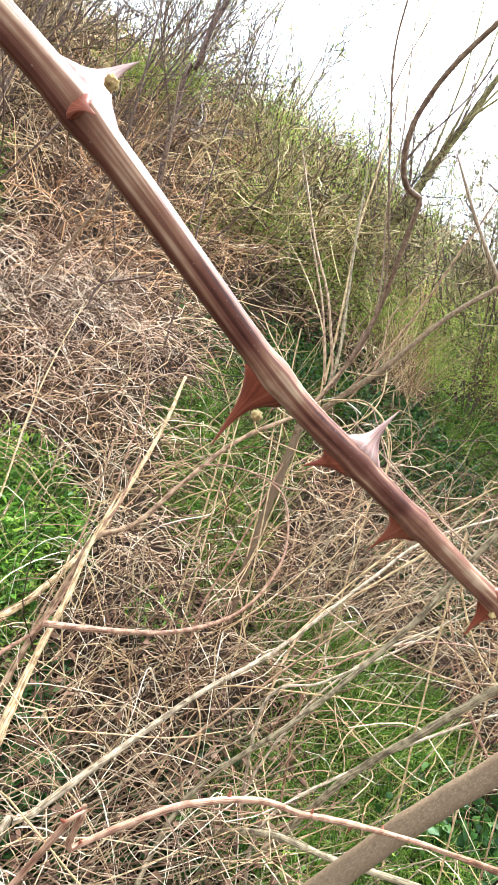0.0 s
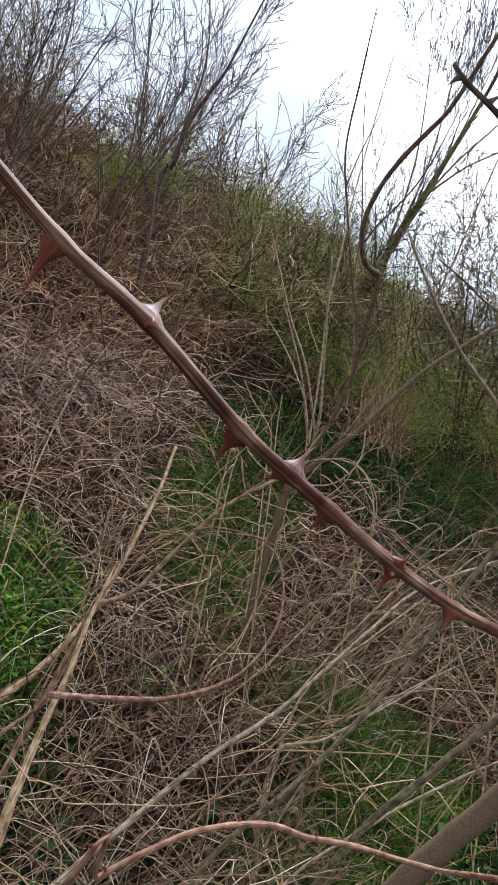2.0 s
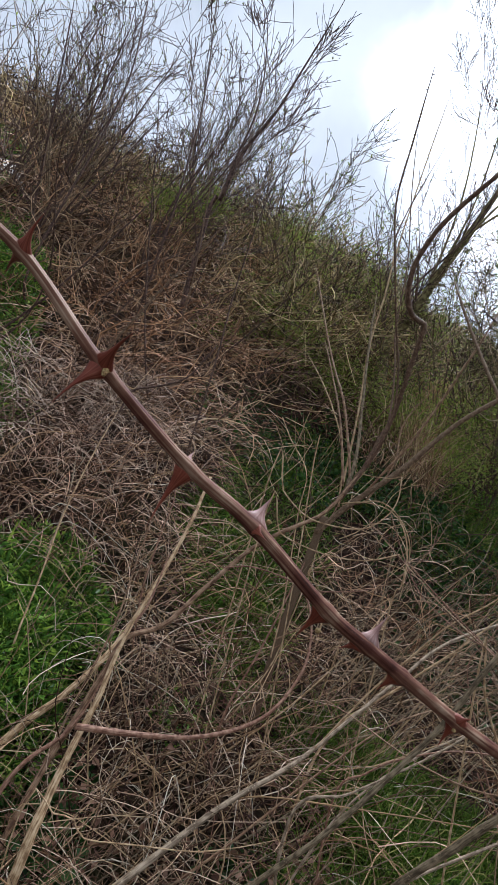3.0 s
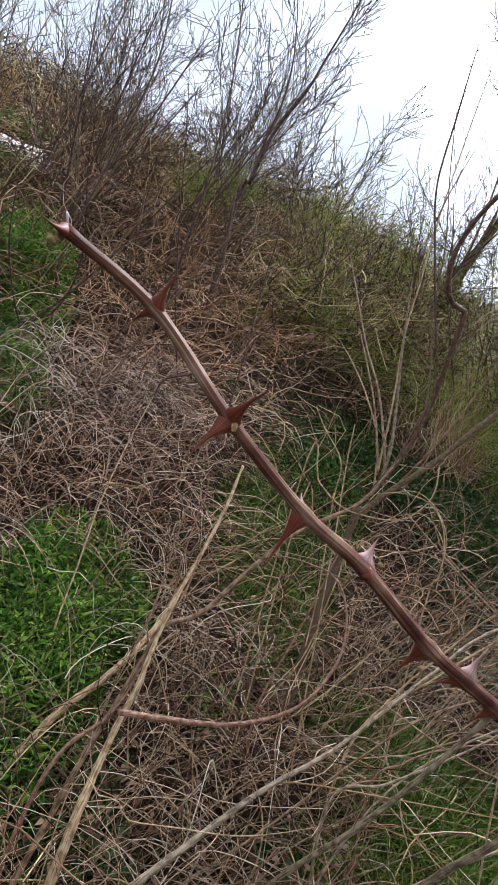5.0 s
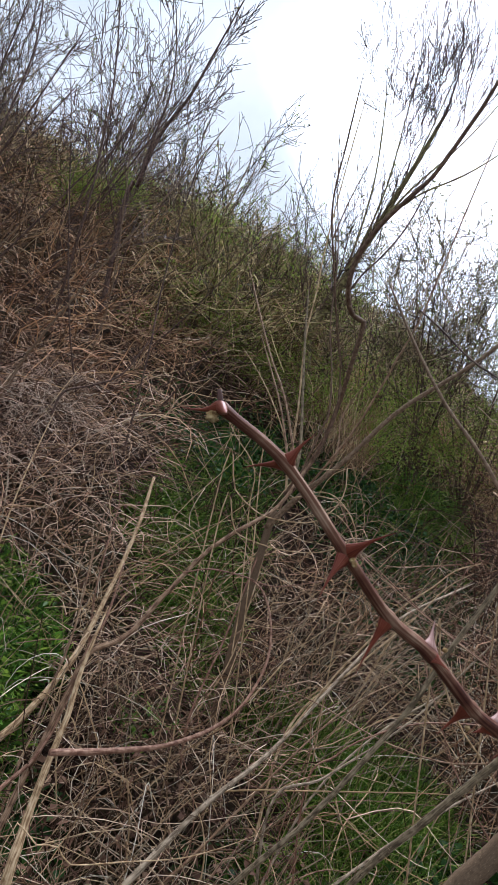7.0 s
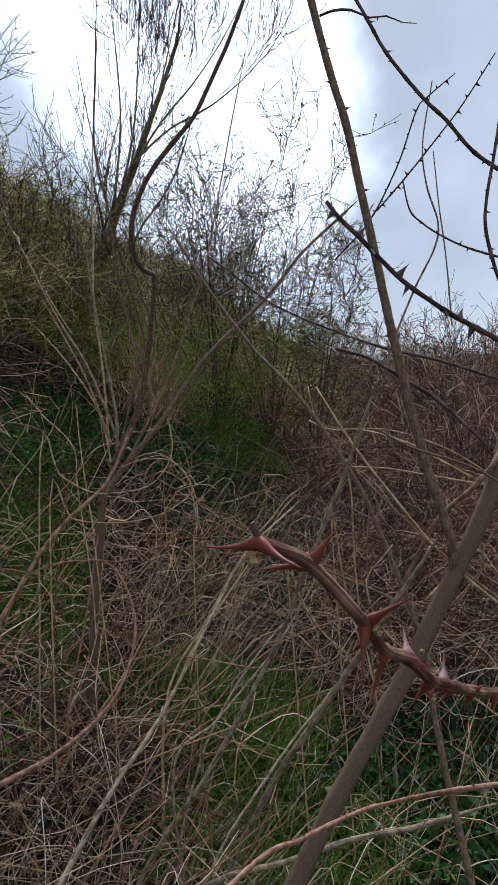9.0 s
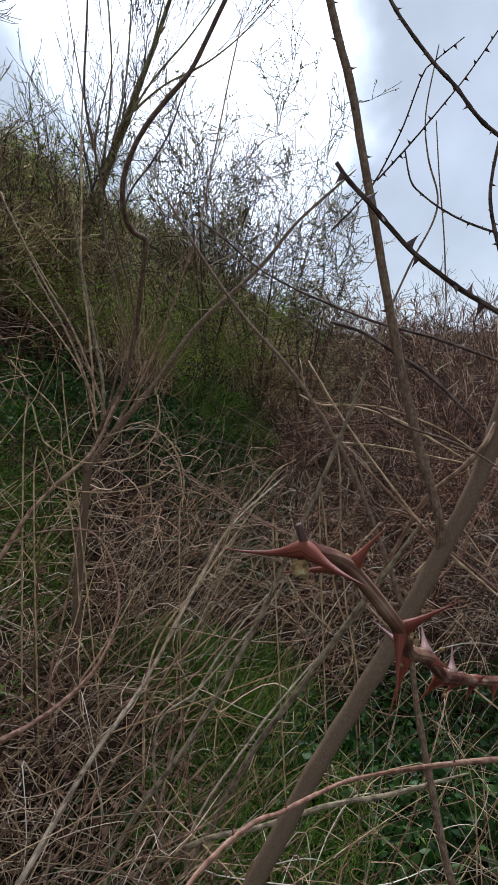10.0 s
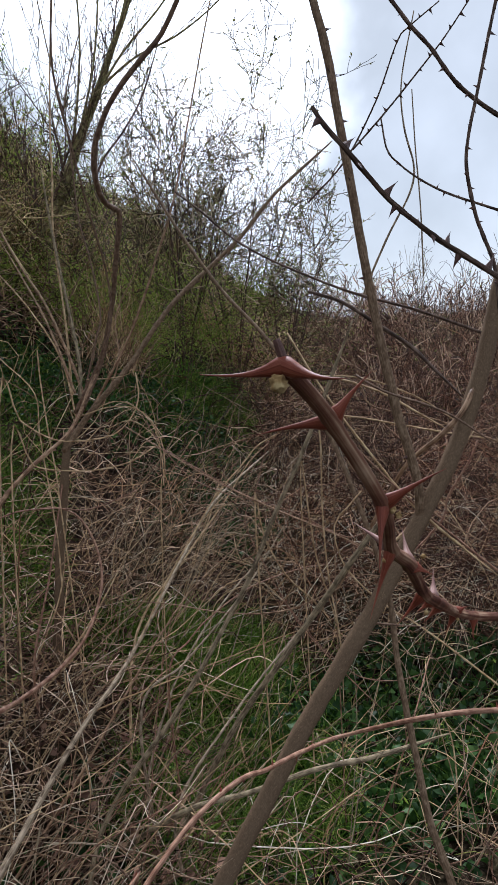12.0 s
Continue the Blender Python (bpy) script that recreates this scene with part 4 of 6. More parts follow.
dark_c = [(0.935, 1.436, 2.190, 0.0022), (0.927, 1.400, 2.094, 0.0024), (0.946, 1.372, 2.049, 0.0026), (0.989, 1.326, 1.994, 0.0028), (1.045, 1.274, 1.947, 0.0031), (1.128, 1.204, 1.898, 0.0034), (1.215, 1.131, 1.850, 0.0038)]
dark_d = [(0.873, 1.760, 2.025, 0.0033), (0.941, 1.633, 2.125, 0.0029), (0.980, 1.520, 2.261, 0.0025), (0.994, 1.432, 2.391, 0.0020), (1.009, 1.402, 2.416, 0.0019), (1.055, 1.330, 2.453, 0.0016)]
dark_e = [(0.848, 1.455, 2.104, 0.0027), (0.915, 1.385, 2.187, 0.0025), (0.988, 1.308, 2.288, 0.0021), (1.026, 1.267, 2.345, 0.0019), (1.079, 1.206, 2.443, 0.0016)]
wavy = [(1.267, 1.674, 2.625, 0.0020), (1.245, 1.712, 2.426, 0.0026), (1.263, 1.723, 2.283, 0.0030), (1.308, 1.722, 2.150, 0.0034), (1.298, 1.740, 2.055, 0.0036), (1.241, 1.791, 1.920, 0.0040), (1.178, 1.851, 1.735, 0.0045), (1.146, 1.886, 1.604, 0.0048)]
wavy_b = [(1.331, 1.759, 2.424, 0.0020), (1.359, 1.772, 2.226, 0.0025), (1.393, 1.782, 2.026, 0.0029), (1.425, 1.801, 1.770, 0.0034)]
dark_low = [(0.396, 1.769, 2.046, 0.0027), (0.443, 1.706, 1.984, 0.0029), (0.545, 1.570, 1.847, 0.0032), (0.729, 1.373, 1.709, 0.0037), (0.884, 1.222, 1.631, 0.0041), (1.028, 1.078, 1.543, 0.0045), (1.118, 0.982, 1.479, 0.0048)]
dark_low_b = [(0.514, 1.178, 1.690, 0.0041), (0.566, 1.114, 1.659, 0.0042), (0.611, 1.045, 1.604, 0.0044), (0.653, 0.981, 1.551, 0.0045), (0.675, 0.934, 1.502, 0.0046), (0.701, 0.878, 1.444, 0.0048)]
brace = [(0.770, 0.912, 1.455, 0.0060), (0.728, 0.905, 1.405, 0.0058), (0.691, 0.931, 1.352, 0.0056), (0.645, 0.988, 1.281, 0.0054), (0.619, 1.036, 1.185, 0.0052), (0.582, 1.103, 1.036, 0.0050), (0.549, 1.162, 0.907, 0.0048)]
straw_a = [(0.563, 1.448, 1.494, 0.0024), (0.591, 1.382, 1.468, 0.0025), (0.645, 1.289, 1.465, 0.0028), (0.704, 1.168, 1.432, 0.0032), (0.744, 1.064, 1.382, 0.0035), (0.770, 0.994, 1.347, 0.0037)]
straw_b = [(0.652, 1.379, 1.349, 0.0020), (0.723, 1.296, 1.344, 0.0022), (0.804, 1.198, 1.324, 0.0024), (0.879, 1.107, 1.306, 0.0025), (0.959, 1.011, 1.290, 0.0027)]
straw_c = [(0.550, 1.364, 1.594, 0.0027), (0.562, 1.214, 1.449, 0.0029), (0.587, 1.060, 1.312, 0.0030), (0.614, 0.932, 1.204, 0.0032), (0.654, 0.821, 1.130, 0.0033), (0.680, 0.756, 1.089, 0.0034)]
straw_d = [(0.611, 1.006, 1.082, 0.0034), (0.696, 0.986, 1.157, 0.0030), (0.754, 0.974, 1.221, 0.0026), (0.801, 0.971, 1.299, 0.0023), (0.839, 0.965, 1.350, 0.0020)]
twig_dark_r = [(0.411, 0.853, 1.520, 0.0020), (0.448, 0.819, 1.488, 0.0022), (0.531, 0.750, 1.446, 0.0025), (0.592, 0.691, 1.387, 0.0027)]
low_green = [(0.093, 1.194, 0.395, 0.0068), (0.252, 1.153, 0.410, 0.0066), (0.432, 1.109, 0.438, 0.0065), (0.554, 1.076, 0.440, 0.0064), (0.648, 1.052, 0.447, 0.0063), (0.809, 1.011, 0.467, 0.0061)]
spur = [(0.452, 0.939, 0.963, 0.0034), (0.495, 0.900, 0.962, 0.0032), (0.574, 0.831, 0.965, 0.0027)]
left_pair_a = [(-0.583, 1.163, 0.452, 0.0129), (-0.572, 1.276, 0.582, 0.0105), (-0.559, 1.356, 0.672, 0.0090), (-0.543, 1.426, 0.749, 0.0079), (-0.534, 1.521, 0.858, 0.0064), (-0.506, 1.646, 0.996, 0.0048)]
left_pair_b = [(-0.706, 1.259, 0.543, 0.0061), (-0.612, 1.404, 0.646, 0.0053), (-0.579, 1.494, 0.728, 0.0048), (-0.552, 1.634, 0.867, 0.0042), (-0.522, 1.713, 0.938, 0.0039), (-0.512, 1.851, 1.082, 0.0034)]
white_straw = [(-0.551, 1.075, 0.669, 0.0016), (-0.487, 1.096, 0.663, 0.0016), (-0.442, 1.110, 0.650, 0.0016), (-0.417, 1.121, 0.606, 0.0016), (-0.301, 1.159, 0.592, 0.0015), (-0.179, 1.198, 0.581, 0.0014), (-0.079, 1.233, 0.591, 0.0014), (0.010, 1.265, 0.610, 0.0014)]
loop_a = [(0.100, 2.115, 1.466, 0.0020), (0.189, 2.122, 1.461, 0.0018), (0.275, 2.129, 1.476, 0.0016), (0.312, 2.135, 1.540, 0.0015), (0.310, 2.137, 1.595, 0.0014)]
loop_b = [(0.075, 2.207, 1.318, 0.0027), (0.206, 2.191, 1.362, 0.0024), (0.288, 2.178, 1.327, 0.0023), (0.346, 2.157, 1.242, 0.0021), (0.357, 2.137, 1.156, 0.0019), (0.343, 2.115, 1.070, 0.0017)]
loop_c = [(0.172, 2.237, 1.249, 0.0020), (0.256, 2.181, 1.281, 0.0019), (0.316, 2.119, 1.235, 0.0017), (0.340, 2.066, 1.160, 0.0016), (0.323, 2.009, 1.038, 0.0014)]
arc_red = [(-0.288, 1.668, 1.118, 0.0024), (-0.203, 1.693, 1.132, 0.0023), (-0.095, 1.723, 1.112, 0.0022), (-0.001, 1.749, 1.081, 0.0022), (0.091, 1.776, 1.086, 0.0021), (0.184, 1.803, 1.101, 0.0020)]
twist_pale = [(-0.149, 2.022, 0.665, 0.0027), (-0.103, 1.984, 0.580, 0.0025), (-0.039, 1.918, 0.401, 0.0022), (0.021, 1.880, 0.346, 0.0020)]
pale_fork = [(0.122, 1.864, 0.523, 0.0048), (0.374, 1.969, 0.746, 0.0037), (0.589, 2.047, 0.917, 0.0029), (0.729, 2.105, 1.041, 0.0024), (0.843, 2.133, 1.107, 0.0020)]
green_arch = [(0.034, 1.465, 0.557, 0.0020), (0.105, 1.454, 0.621, 0.0019), (0.185, 1.443, 0.656, 0.0018), (0.213, 1.436, 0.636, 0.0017), (0.231, 1.418, 0.573, 0.0016), (0.268, 1.394, 0.488, 0.0015), (0.276, 1.376, 0.426, 0.0014)]
tree_stem_a = [(-2.534, 3.919, 2.422, 0.0105), (-2.431, 3.993, 2.907, 0.0095), (-2.230, 4.103, 3.565, 0.0082), (-2.110, 4.177, 4.025, 0.0073), (-2.055, 4.228, 4.380, 0.0066), (-2.053, 4.288, 4.878, 0.0057)]
tree_stem_b = [(-1.436, 4.923, 3.565, 0.0214), (-1.360, 4.936, 3.633, 0.0207), (-1.276, 4.961, 3.943, 0.0184), (-1.171, 4.986, 4.204, 0.0164), (-0.975, 5.026, 4.536, 0.0137), (-0.834, 5.059, 4.883, 0.0111), (-0.554, 5.126, 5.578, 0.0057)]
tree_stem_c = [(-1.360, 4.936, 3.633, 0.0143), (-1.271, 4.966, 4.050, 0.0118), (-1.167, 4.996, 4.444, 0.0095), (-1.138, 5.015, 4.822, 0.0072), (-1.171, 5.028, 5.241, 0.0048)]
long_thin = [(-0.876, 3.291, 1.342, 0.0061), (-0.803, 3.392, 1.982, 0.0052), (-0.777, 3.450, 2.366, 0.0047), (-0.723, 3.519, 2.804, 0.0041), (-0.672, 3.567, 3.091, 0.0037), (-0.612, 3.612, 3.345, 0.0034)]
long_thin_b = [(-1.181, 2.854, 1.544, 0.0061), (-1.143, 2.905, 1.677, 0.0057), (-1.007, 2.971, 1.733, 0.0052), (-0.872, 3.041, 1.815, 0.0047), (-0.761, 3.133, 2.016, 0.0041)]
tree_stem_d = [(-1.625, 4.484, 3.321, 0.0095), (-1.587, 4.557, 3.795, 0.0083), (-1.561, 4.622, 4.224, 0.0073), (-1.580, 4.696, 4.759, 0.0060), (-1.624, 4.767, 5.301, 0.0048)]
willow = [(0.473, 6.628, 2.704, 0.0680), (0.712, 6.666, 3.194, 0.0600), (0.999, 6.719, 3.814, 0.0502), (1.197, 6.742, 4.188, 0.0441), (1.405, 6.779, 4.631, 0.0372), (1.654, 6.819, 5.142, 0.0292), (1.916, 6.873, 5.724, 0.0204)]
lean_a = [(-0.716, 1.584, 0.010, 0.0053), (-0.542, 1.708, 0.171, 0.0046), (-0.253, 1.887, 0.363, 0.0038), (0.005, 2.054, 0.554, 0.0032), (0.187, 2.187, 0.731, 0.0026)]
lean_b = [(-0.405, 1.363, 0.161, 0.0046), (-0.144, 1.517, 0.342, 0.0040), (0.114, 1.677, 0.543, 0.0034), (0.326, 1.798, 0.680, 0.0030), (0.568, 1.916, 0.760, 0.0026)]
lean_c = [(0.080, 1.258, 0.348, 0.0046), (0.306, 1.358, 0.492, 0.0041), (0.532, 1.447, 0.586, 0.0037), (0.730, 1.521, 0.648, 0.0033)]
lean_d = [(0.141, 1.474, 0.584, 0.0030), (0.226, 1.503, 0.678, 0.0028), (0.318, 1.526, 0.728, 0.0026), (0.479, 1.562, 0.767, 0.0024), (0.689, 1.605, 0.759, 0.0022), (0.830, 1.633, 0.731, 0.0020)]
lean_e = [(0.442, 1.420, 1.076, 0.0026), (0.466, 1.417, 0.990, 0.0026), (0.533, 1.416, 0.851, 0.0026), (0.622, 1.417, 0.743, 0.0026), (0.688, 1.418, 0.647, 0.0026)]
lean_f = [(-1.017, 2.190, 0.564, 0.0046), (-1.035, 2.293, 0.754, 0.0042), (-1.027, 2.450, 1.036, 0.0036), (-1.018, 2.628, 1.354, 0.0030), (-1.027, 2.738, 1.557, 0.0026)]
lean_g = [(-1.216, 2.286, 0.783, 0.0040), (-1.224, 2.418, 0.964, 0.0035), (-1.247, 2.541, 1.136, 0.0032), (-1.323, 2.708, 1.378, 0.0026)]
lean_h = [(-0.675, 2.127, 0.822, 0.0040), (-0.678, 2.290, 1.051, 0.0033), (-0.674, 2.407, 1.214, 0.0029), (-0.745, 2.524, 1.386, 0.0024), (-0.839, 2.653, 1.572, 0.0020)]
lean_i = [(0.574, 1.372, 1.164, 0.0023), (0.583, 1.344, 1.048, 0.0024), (0.585, 1.322, 0.949, 0.0025), (0.605, 1.281, 0.800, 0.0026), (0.617, 1.258, 0.717, 0.0026)]
lean_j = [(0.609, 1.245, 1.158, 0.0020), (0.675, 1.205, 1.190, 0.0021), (0.755, 1.138, 1.161, 0.0023), (0.834, 1.053, 1.077, 0.0025), (0.923, 0.967, 1.010, 0.0026)]
lean_k = [(0.033, 1.372, 0.588, 0.0040), (0.182, 1.410, 0.673, 0.0035), (0.417, 1.475, 0.814, 0.0029), (0.631, 1.560, 0.987, 0.0023), (0.754, 1.613, 1.093, 0.0020)]
lean_l = [(-0.232, 1.810, 0.544, 0.0040), (-0.141, 1.953, 0.783, 0.0035), (-0.069, 2.075, 0.984, 0.0032), (-0.010, 2.175, 1.149, 0.0029), (0.079, 2.291, 1.348, 0.0026)]
lean_m = [(-1.037, 1.826, 0.636, 0.0040), (-1.049, 1.973, 0.855, 0.0036), (-1.063, 2.110, 1.062, 0.0033), (-1.056, 2.274, 1.300, 0.0030), (-1.026, 2.473, 1.577, 0.0026)]
lean_n = [(-0.743, 1.553, 0.390, 0.0046), (-0.703, 1.699, 0.610, 0.0040), (-0.664, 1.834, 0.812, 0.0035), (-0.660, 1.973, 1.036, 0.0031), (-0.651, 2.106, 1.248, 0.0026)]
lean_o = [(0.036, 1.452, 0.271, 0.0040), (0.127, 1.520, 0.445, 0.0036), (0.234, 1.580, 0.571, 0.0034), (0.420, 1.663, 0.696, 0.0030), (0.661, 1.760, 0.800, 0.0026)]
willow_a = [(0.997, 6.653, 3.879, 0.0143), (1.177, 6.685, 4.394, 0.0122), (1.297, 6.738, 4.882, 0.0102), (1.404, 6.822, 5.494, 0.0078), (1.510, 6.907, 6.105, 0.0054)]
willow_b = [(1.033, 6.650, 3.939, 0.0143), (1.300, 6.644, 4.449, 0.0121), (1.534, 6.646, 4.930, 0.0101), (1.754, 6.680, 5.535, 0.0076), (1.939, 6.717, 6.081, 0.0054)]
willow_c = [(1.142, 6.641, 4.118, 0.0143), (1.523, 6.585, 4.622, 0.0118), (1.921, 6.501, 5.032, 0.0095), (2.261, 6.442, 5.445, 0.0074), (2.544, 6.409, 5.861, 0.0054)]
willow_d = [(0.888, 6.662, 3.700, 0.0143), (1.011, 6.719, 4.218, 0.0123), (1.110, 6.794, 4.769, 0.0102), (1.160, 6.904, 5.384, 0.0078), (1.180, 7.027, 6.001, 0.0054)]
willow_e = [(1.248, 6.628, 4.267, 0.0143), (1.630, 6.524, 4.554, 0.0118), (2.057, 6.381, 4.746, 0.0094), (2.435, 6.273, 5.002, 0.0070), (2.760, 6.195, 5.293, 0.0048)]
thin_a = [(0.596, 1.302, 1.390, 0.0022), (0.590, 1.277, 1.272, 0.0022), (0.569, 1.248, 1.110, 0.0022), (0.558, 1.210, 0.927, 0.0022), (0.561, 1.167, 0.753, 0.0022), (0.542, 1.130, 0.561, 0.0022)]
thin_b = [(0.487, 1.074, 1.402, 0.0023), (0.523, 1.029, 1.341, 0.0024), (0.602, 0.936, 1.222, 0.0025), (0.672, 0.862, 1.137, 0.0028), (0.732, 0.800, 1.067, 0.0029), (0.807, 0.721, 0.978, 0.0031)]
thin_c = [(0.143, 1.713, 1.339, 0.0020), (0.249, 1.606, 1.253, 0.0021), (0.366, 1.490, 1.163, 0.0023), (0.509, 1.360, 1.078, 0.0023), (0.670, 1.216, 0.992, 0.0025), (0.782, 1.108, 0.914, 0.0025)]
thin_d = [(0.662, 1.686, 1.243, 0.0020), (0.585, 1.690, 1.211, 0.0022), (0.517, 1.683, 1.153, 0.0023), (0.417, 1.674, 1.073, 0.0025), (0.310, 1.650, 0.954, 0.0029), (0.214, 1.627, 0.843, 0.0031), (0.071, 1.582, 0.654, 0.0036)]
thin_e = [(0.569, 1.561, 1.255, 0.0015), (0.522, 1.534, 1.175, 0.0016), (0.484, 1.509, 1.104, 0.0016), (0.434, 1.485, 1.030, 0.0016), (0.460, 1.390, 0.890, 0.0017), (0.503, 1.288, 0.757, 0.0019), (0.583, 1.166, 0.632, 0.0019), (0.642, 1.084, 0.554, 0.0020)]
thin_f = [(0.534, 1.377, 1.120, 0.0015), (0.500, 1.348, 1.034, 0.0015), (0.498, 1.307, 0.952, 0.0015), (0.545, 1.257, 0.911, 0.0015), (0.627, 1.197, 0.914, 0.0015), (0.693, 1.141, 0.889, 0.0015)]
thin_g = [(0.561, 1.053, 1.216, 0.0015), (0.525, 1.055, 1.185, 0.0016), (0.483, 1.055, 1.144, 0.0017), (0.485, 1.020, 1.057, 0.0019), (0.540, 0.960, 0.976, 0.0021), (0.614, 0.896, 0.914, 0.0023), (0.730, 0.788, 0.795, 0.0028), (0.813, 0.710, 0.706, 0.0031)]
thin_h = [(0.911, 1.029, 1.293, 0.0025), (0.894, 1.033, 1.249, 0.0026), (0.847, 1.047, 1.172, 0.0027), (0.828, 1.052, 1.134, 0.0028), (0.820, 1.051, 1.094, 0.0029), (0.750, 1.077, 1.012, 0.0029), (0.684, 1.105, 0.957, 0.0031)]
thin_i = [(0.062, 1.420, 0.896, 0.0015), (0.143, 1.366, 0.891, 0.0016), (0.278, 1.272, 0.870, 0.0018), (0.406, 1.191, 0.878, 0.0020), (0.510, 1.135, 0.926, 0.0022), (0.586, 1.096, 0.971, 0.0023)]
thin_j = [(0.259, 1.407, 0.734, 0.0015), (0.297, 1.413, 0.833, 0.0014), (0.389, 1.382, 0.872, 0.0012), (0.473, 1.335, 0.828, 0.0010)]
thin_k = [(0.392, 1.171, 0.927, 0.0015), (0.441, 1.128, 0.836, 0.0015), (0.487, 1.092, 0.772, 0.0015), (0.545, 1.054, 0.716, 0.0015), (0.627, 1.014, 0.700, 0.0015), (0.708, 0.982, 0.717, 0.0015)]
thin_l = [(0.668, 1.261, 1.585, 0.0015), (0.676, 1.202, 1.452, 0.0018), (0.689, 1.172, 1.393, 0.0019), (0.803, 1.089, 1.358, 0.0022), (0.934, 0.986, 1.293, 0.0025), (1.035, 0.906, 1.237, 0.0028)]
thin_m = [(0.563, 1.437, 1.595, 0.0015), (0.549, 1.371, 1.500, 0.0016), (0.589, 1.315, 1.476, 0.0018), (0.678, 1.204, 1.467, 0.0020), (0.761, 1.087, 1.417, 0.0023), (0.820, 0.983, 1.346, 0.0025)]
thin_n = [(0.221, 1.859, 1.364, 0.0015), (0.301, 1.700, 1.183, 0.0016), (0.394, 1.589, 1.109, 0.0018), (0.553, 1.432, 1.060, 0.0019), (0.708, 1.257, 0.957, 0.0022), (0.809, 1.143, 0.888, 0.0023)]
thin_o = [(-0.107, 2.027, 0.787, 0.0031), (0.008, 2.049, 0.864, 0.0029), (0.218, 2.093, 1.014, 0.0024), (0.396, 2.140, 1.161, 0.0021), (0.514, 2.223, 1.350, 0.0018)]
thin_p = [(-0.235, 2.003, 0.447, 0.0031), (-0.110, 2.086, 0.647, 0.0028), (-0.054, 2.182, 0.832, 0.0025), (-0.006, 2.288, 1.030, 0.0023), (0.018, 2.416, 1.245, 0.0020)]
fan_a = [(0.071, 2.370, 1.388, 0.0054), (0.090, 2.447, 1.708, 0.0049), (0.096, 2.528, 2.025, 0.0044), (0.131, 2.584, 2.295, 0.0040), (0.157, 2.633, 2.525, 0.0037), (0.231, 2.721, 2.981, 0.0030), (0.303, 2.794, 3.377, 0.0024)]
fan_b = [(0.107, 2.299, 1.390, 0.0048), (0.185, 2.317, 1.610, 0.0044), (0.215, 2.324, 1.697, 0.0043), (0.213, 2.372, 1.894, 0.0040), (0.193, 2.428, 2.094, 0.0037), (0.202, 2.501, 2.422, 0.0032), (0.177, 2.601, 2.799, 0.0026), (0.165, 2.690, 3.151, 0.0020)]
fan_c = [(0.094, 2.281, 1.289, 0.0054), (0.168, 2.266, 1.393, 0.0052), (0.299, 2.242, 1.602, 0.0048), (0.383, 2.234, 1.770, 0.0044), (0.455, 2.231, 1.935, 0.0041), (0.543, 2.228, 2.143, 0.0037), (0.718, 2.249, 2.713, 0.0026), (0.809, 2.257, 2.990, 0.0020)]
fan_d = [(-0.227, 2.281, 1.639, 0.0020), (-0.176, 2.227, 1.556, 0.0021), (-0.086, 2.138, 1.432, 0.0022), (-0.091, 2.085, 1.277, 0.0023), (-0.089, 1.970, 0.957, 0.0026), (-0.101, 1.909, 0.769, 0.0027)]
fan_e = [(0.065, 2.297, 1.302, 0.0041), (0.052, 2.418, 1.528, 0.0035), (-0.023, 2.557, 1.722, 0.0029), (-0.110, 2.684, 1.876, 0.0025), (-0.204, 2.806, 2.011, 0.0020)]
fan_f = [(0.165, 2.262, 1.340, 0.0041), (0.260, 2.291, 1.514, 0.0035), (0.282, 2.353, 1.696, 0.0030), (0.391, 2.379, 1.877, 0.0024), (0.439, 2.414, 2.018, 0.0020)]

cane("cut_stem", "thick pale straw-coloured stem cut off at its tip", cut_pale, M_pale, "stem", root=(-1.02, 1.25), seed=3, knots=0.1, knot_gap=0.16)
cane("bramble_cane", "tan brown cane rising to the sapling's foot", brown_rise, M_brown, root=(-0.78, 1.0), seed=4, group="arching canes", thorns=0.08, thorn_size=0.009, thorn_mesh=BUD_POINT, point="bud")
cane("bramble_cane", "reddish cane bent in a wide hook over dry grass", red_bend, M_red, seed=5, group="arching canes", thorns=0.09, thorn_size=0.008, thorn_mesh=BUD_POINT, point="bud")
cane("grey_shoot", "long grey woody shoot leaning across the brambles", grey_long, M_grey, "shoot", seed=6, root=(-0.55, 0.75), group="leaning shoots", thorns=0.085, thorn_size=0.011, thorn_mesh=BUD_POINT, point="bud")
cane("olive_shoot", "long olive-brown woody shoot leaning over grass", olive_mid, M_olive, "shoot", seed=7, root=(-0.25, 0.95), group="leaning shoots", thorns=0.08, thorn_size=0.01, thorn_mesh=BUD_POINT, point="bud")
cane("olive_shoot", "thicker olive shoot leaning low over green grass", olive_near, M_olive, "shoot", seed=8, root=(-0.3, 1.05), group="leaning shoots", thorns=0.09, thorn_size=0.011, thorn_mesh=BUD_POINT, point="bud")
trunk = cane("sapling", "slanting sapling trunk with pale speckled bark", trunk_right, M_trunk, "young tree", knots=0.05, knot_gap=0.21, sides=14, seed=9, root=(-0.12, 0.72), ridge=0.02, uneven=0.012)
cane("bramble_cane", "thin reddish arching cane with sparse small prickles", red_arch, M_red, thorns=0.06, thorn_size=0.010, thorn_mesh=THORN_RED, knots=0.15, seed=10, sides=10,
     step=0.01, root=(-0.75, 0.42), group="arching canes")
shrub = cane("shrub", "grey-brown shrub trunk rising from the tangle", root_trunk, M_trunk, "shrub", knots=0.06, knot_gap=0.2, sides=12, seed=11, root=(-0.2, 1.85))
cane("limb", "smooth olive-brown slanting limb", grey_limb, M_limb, parent=shrub, knots=0.08, knot_gap=0.15, sides=10, seed=12)
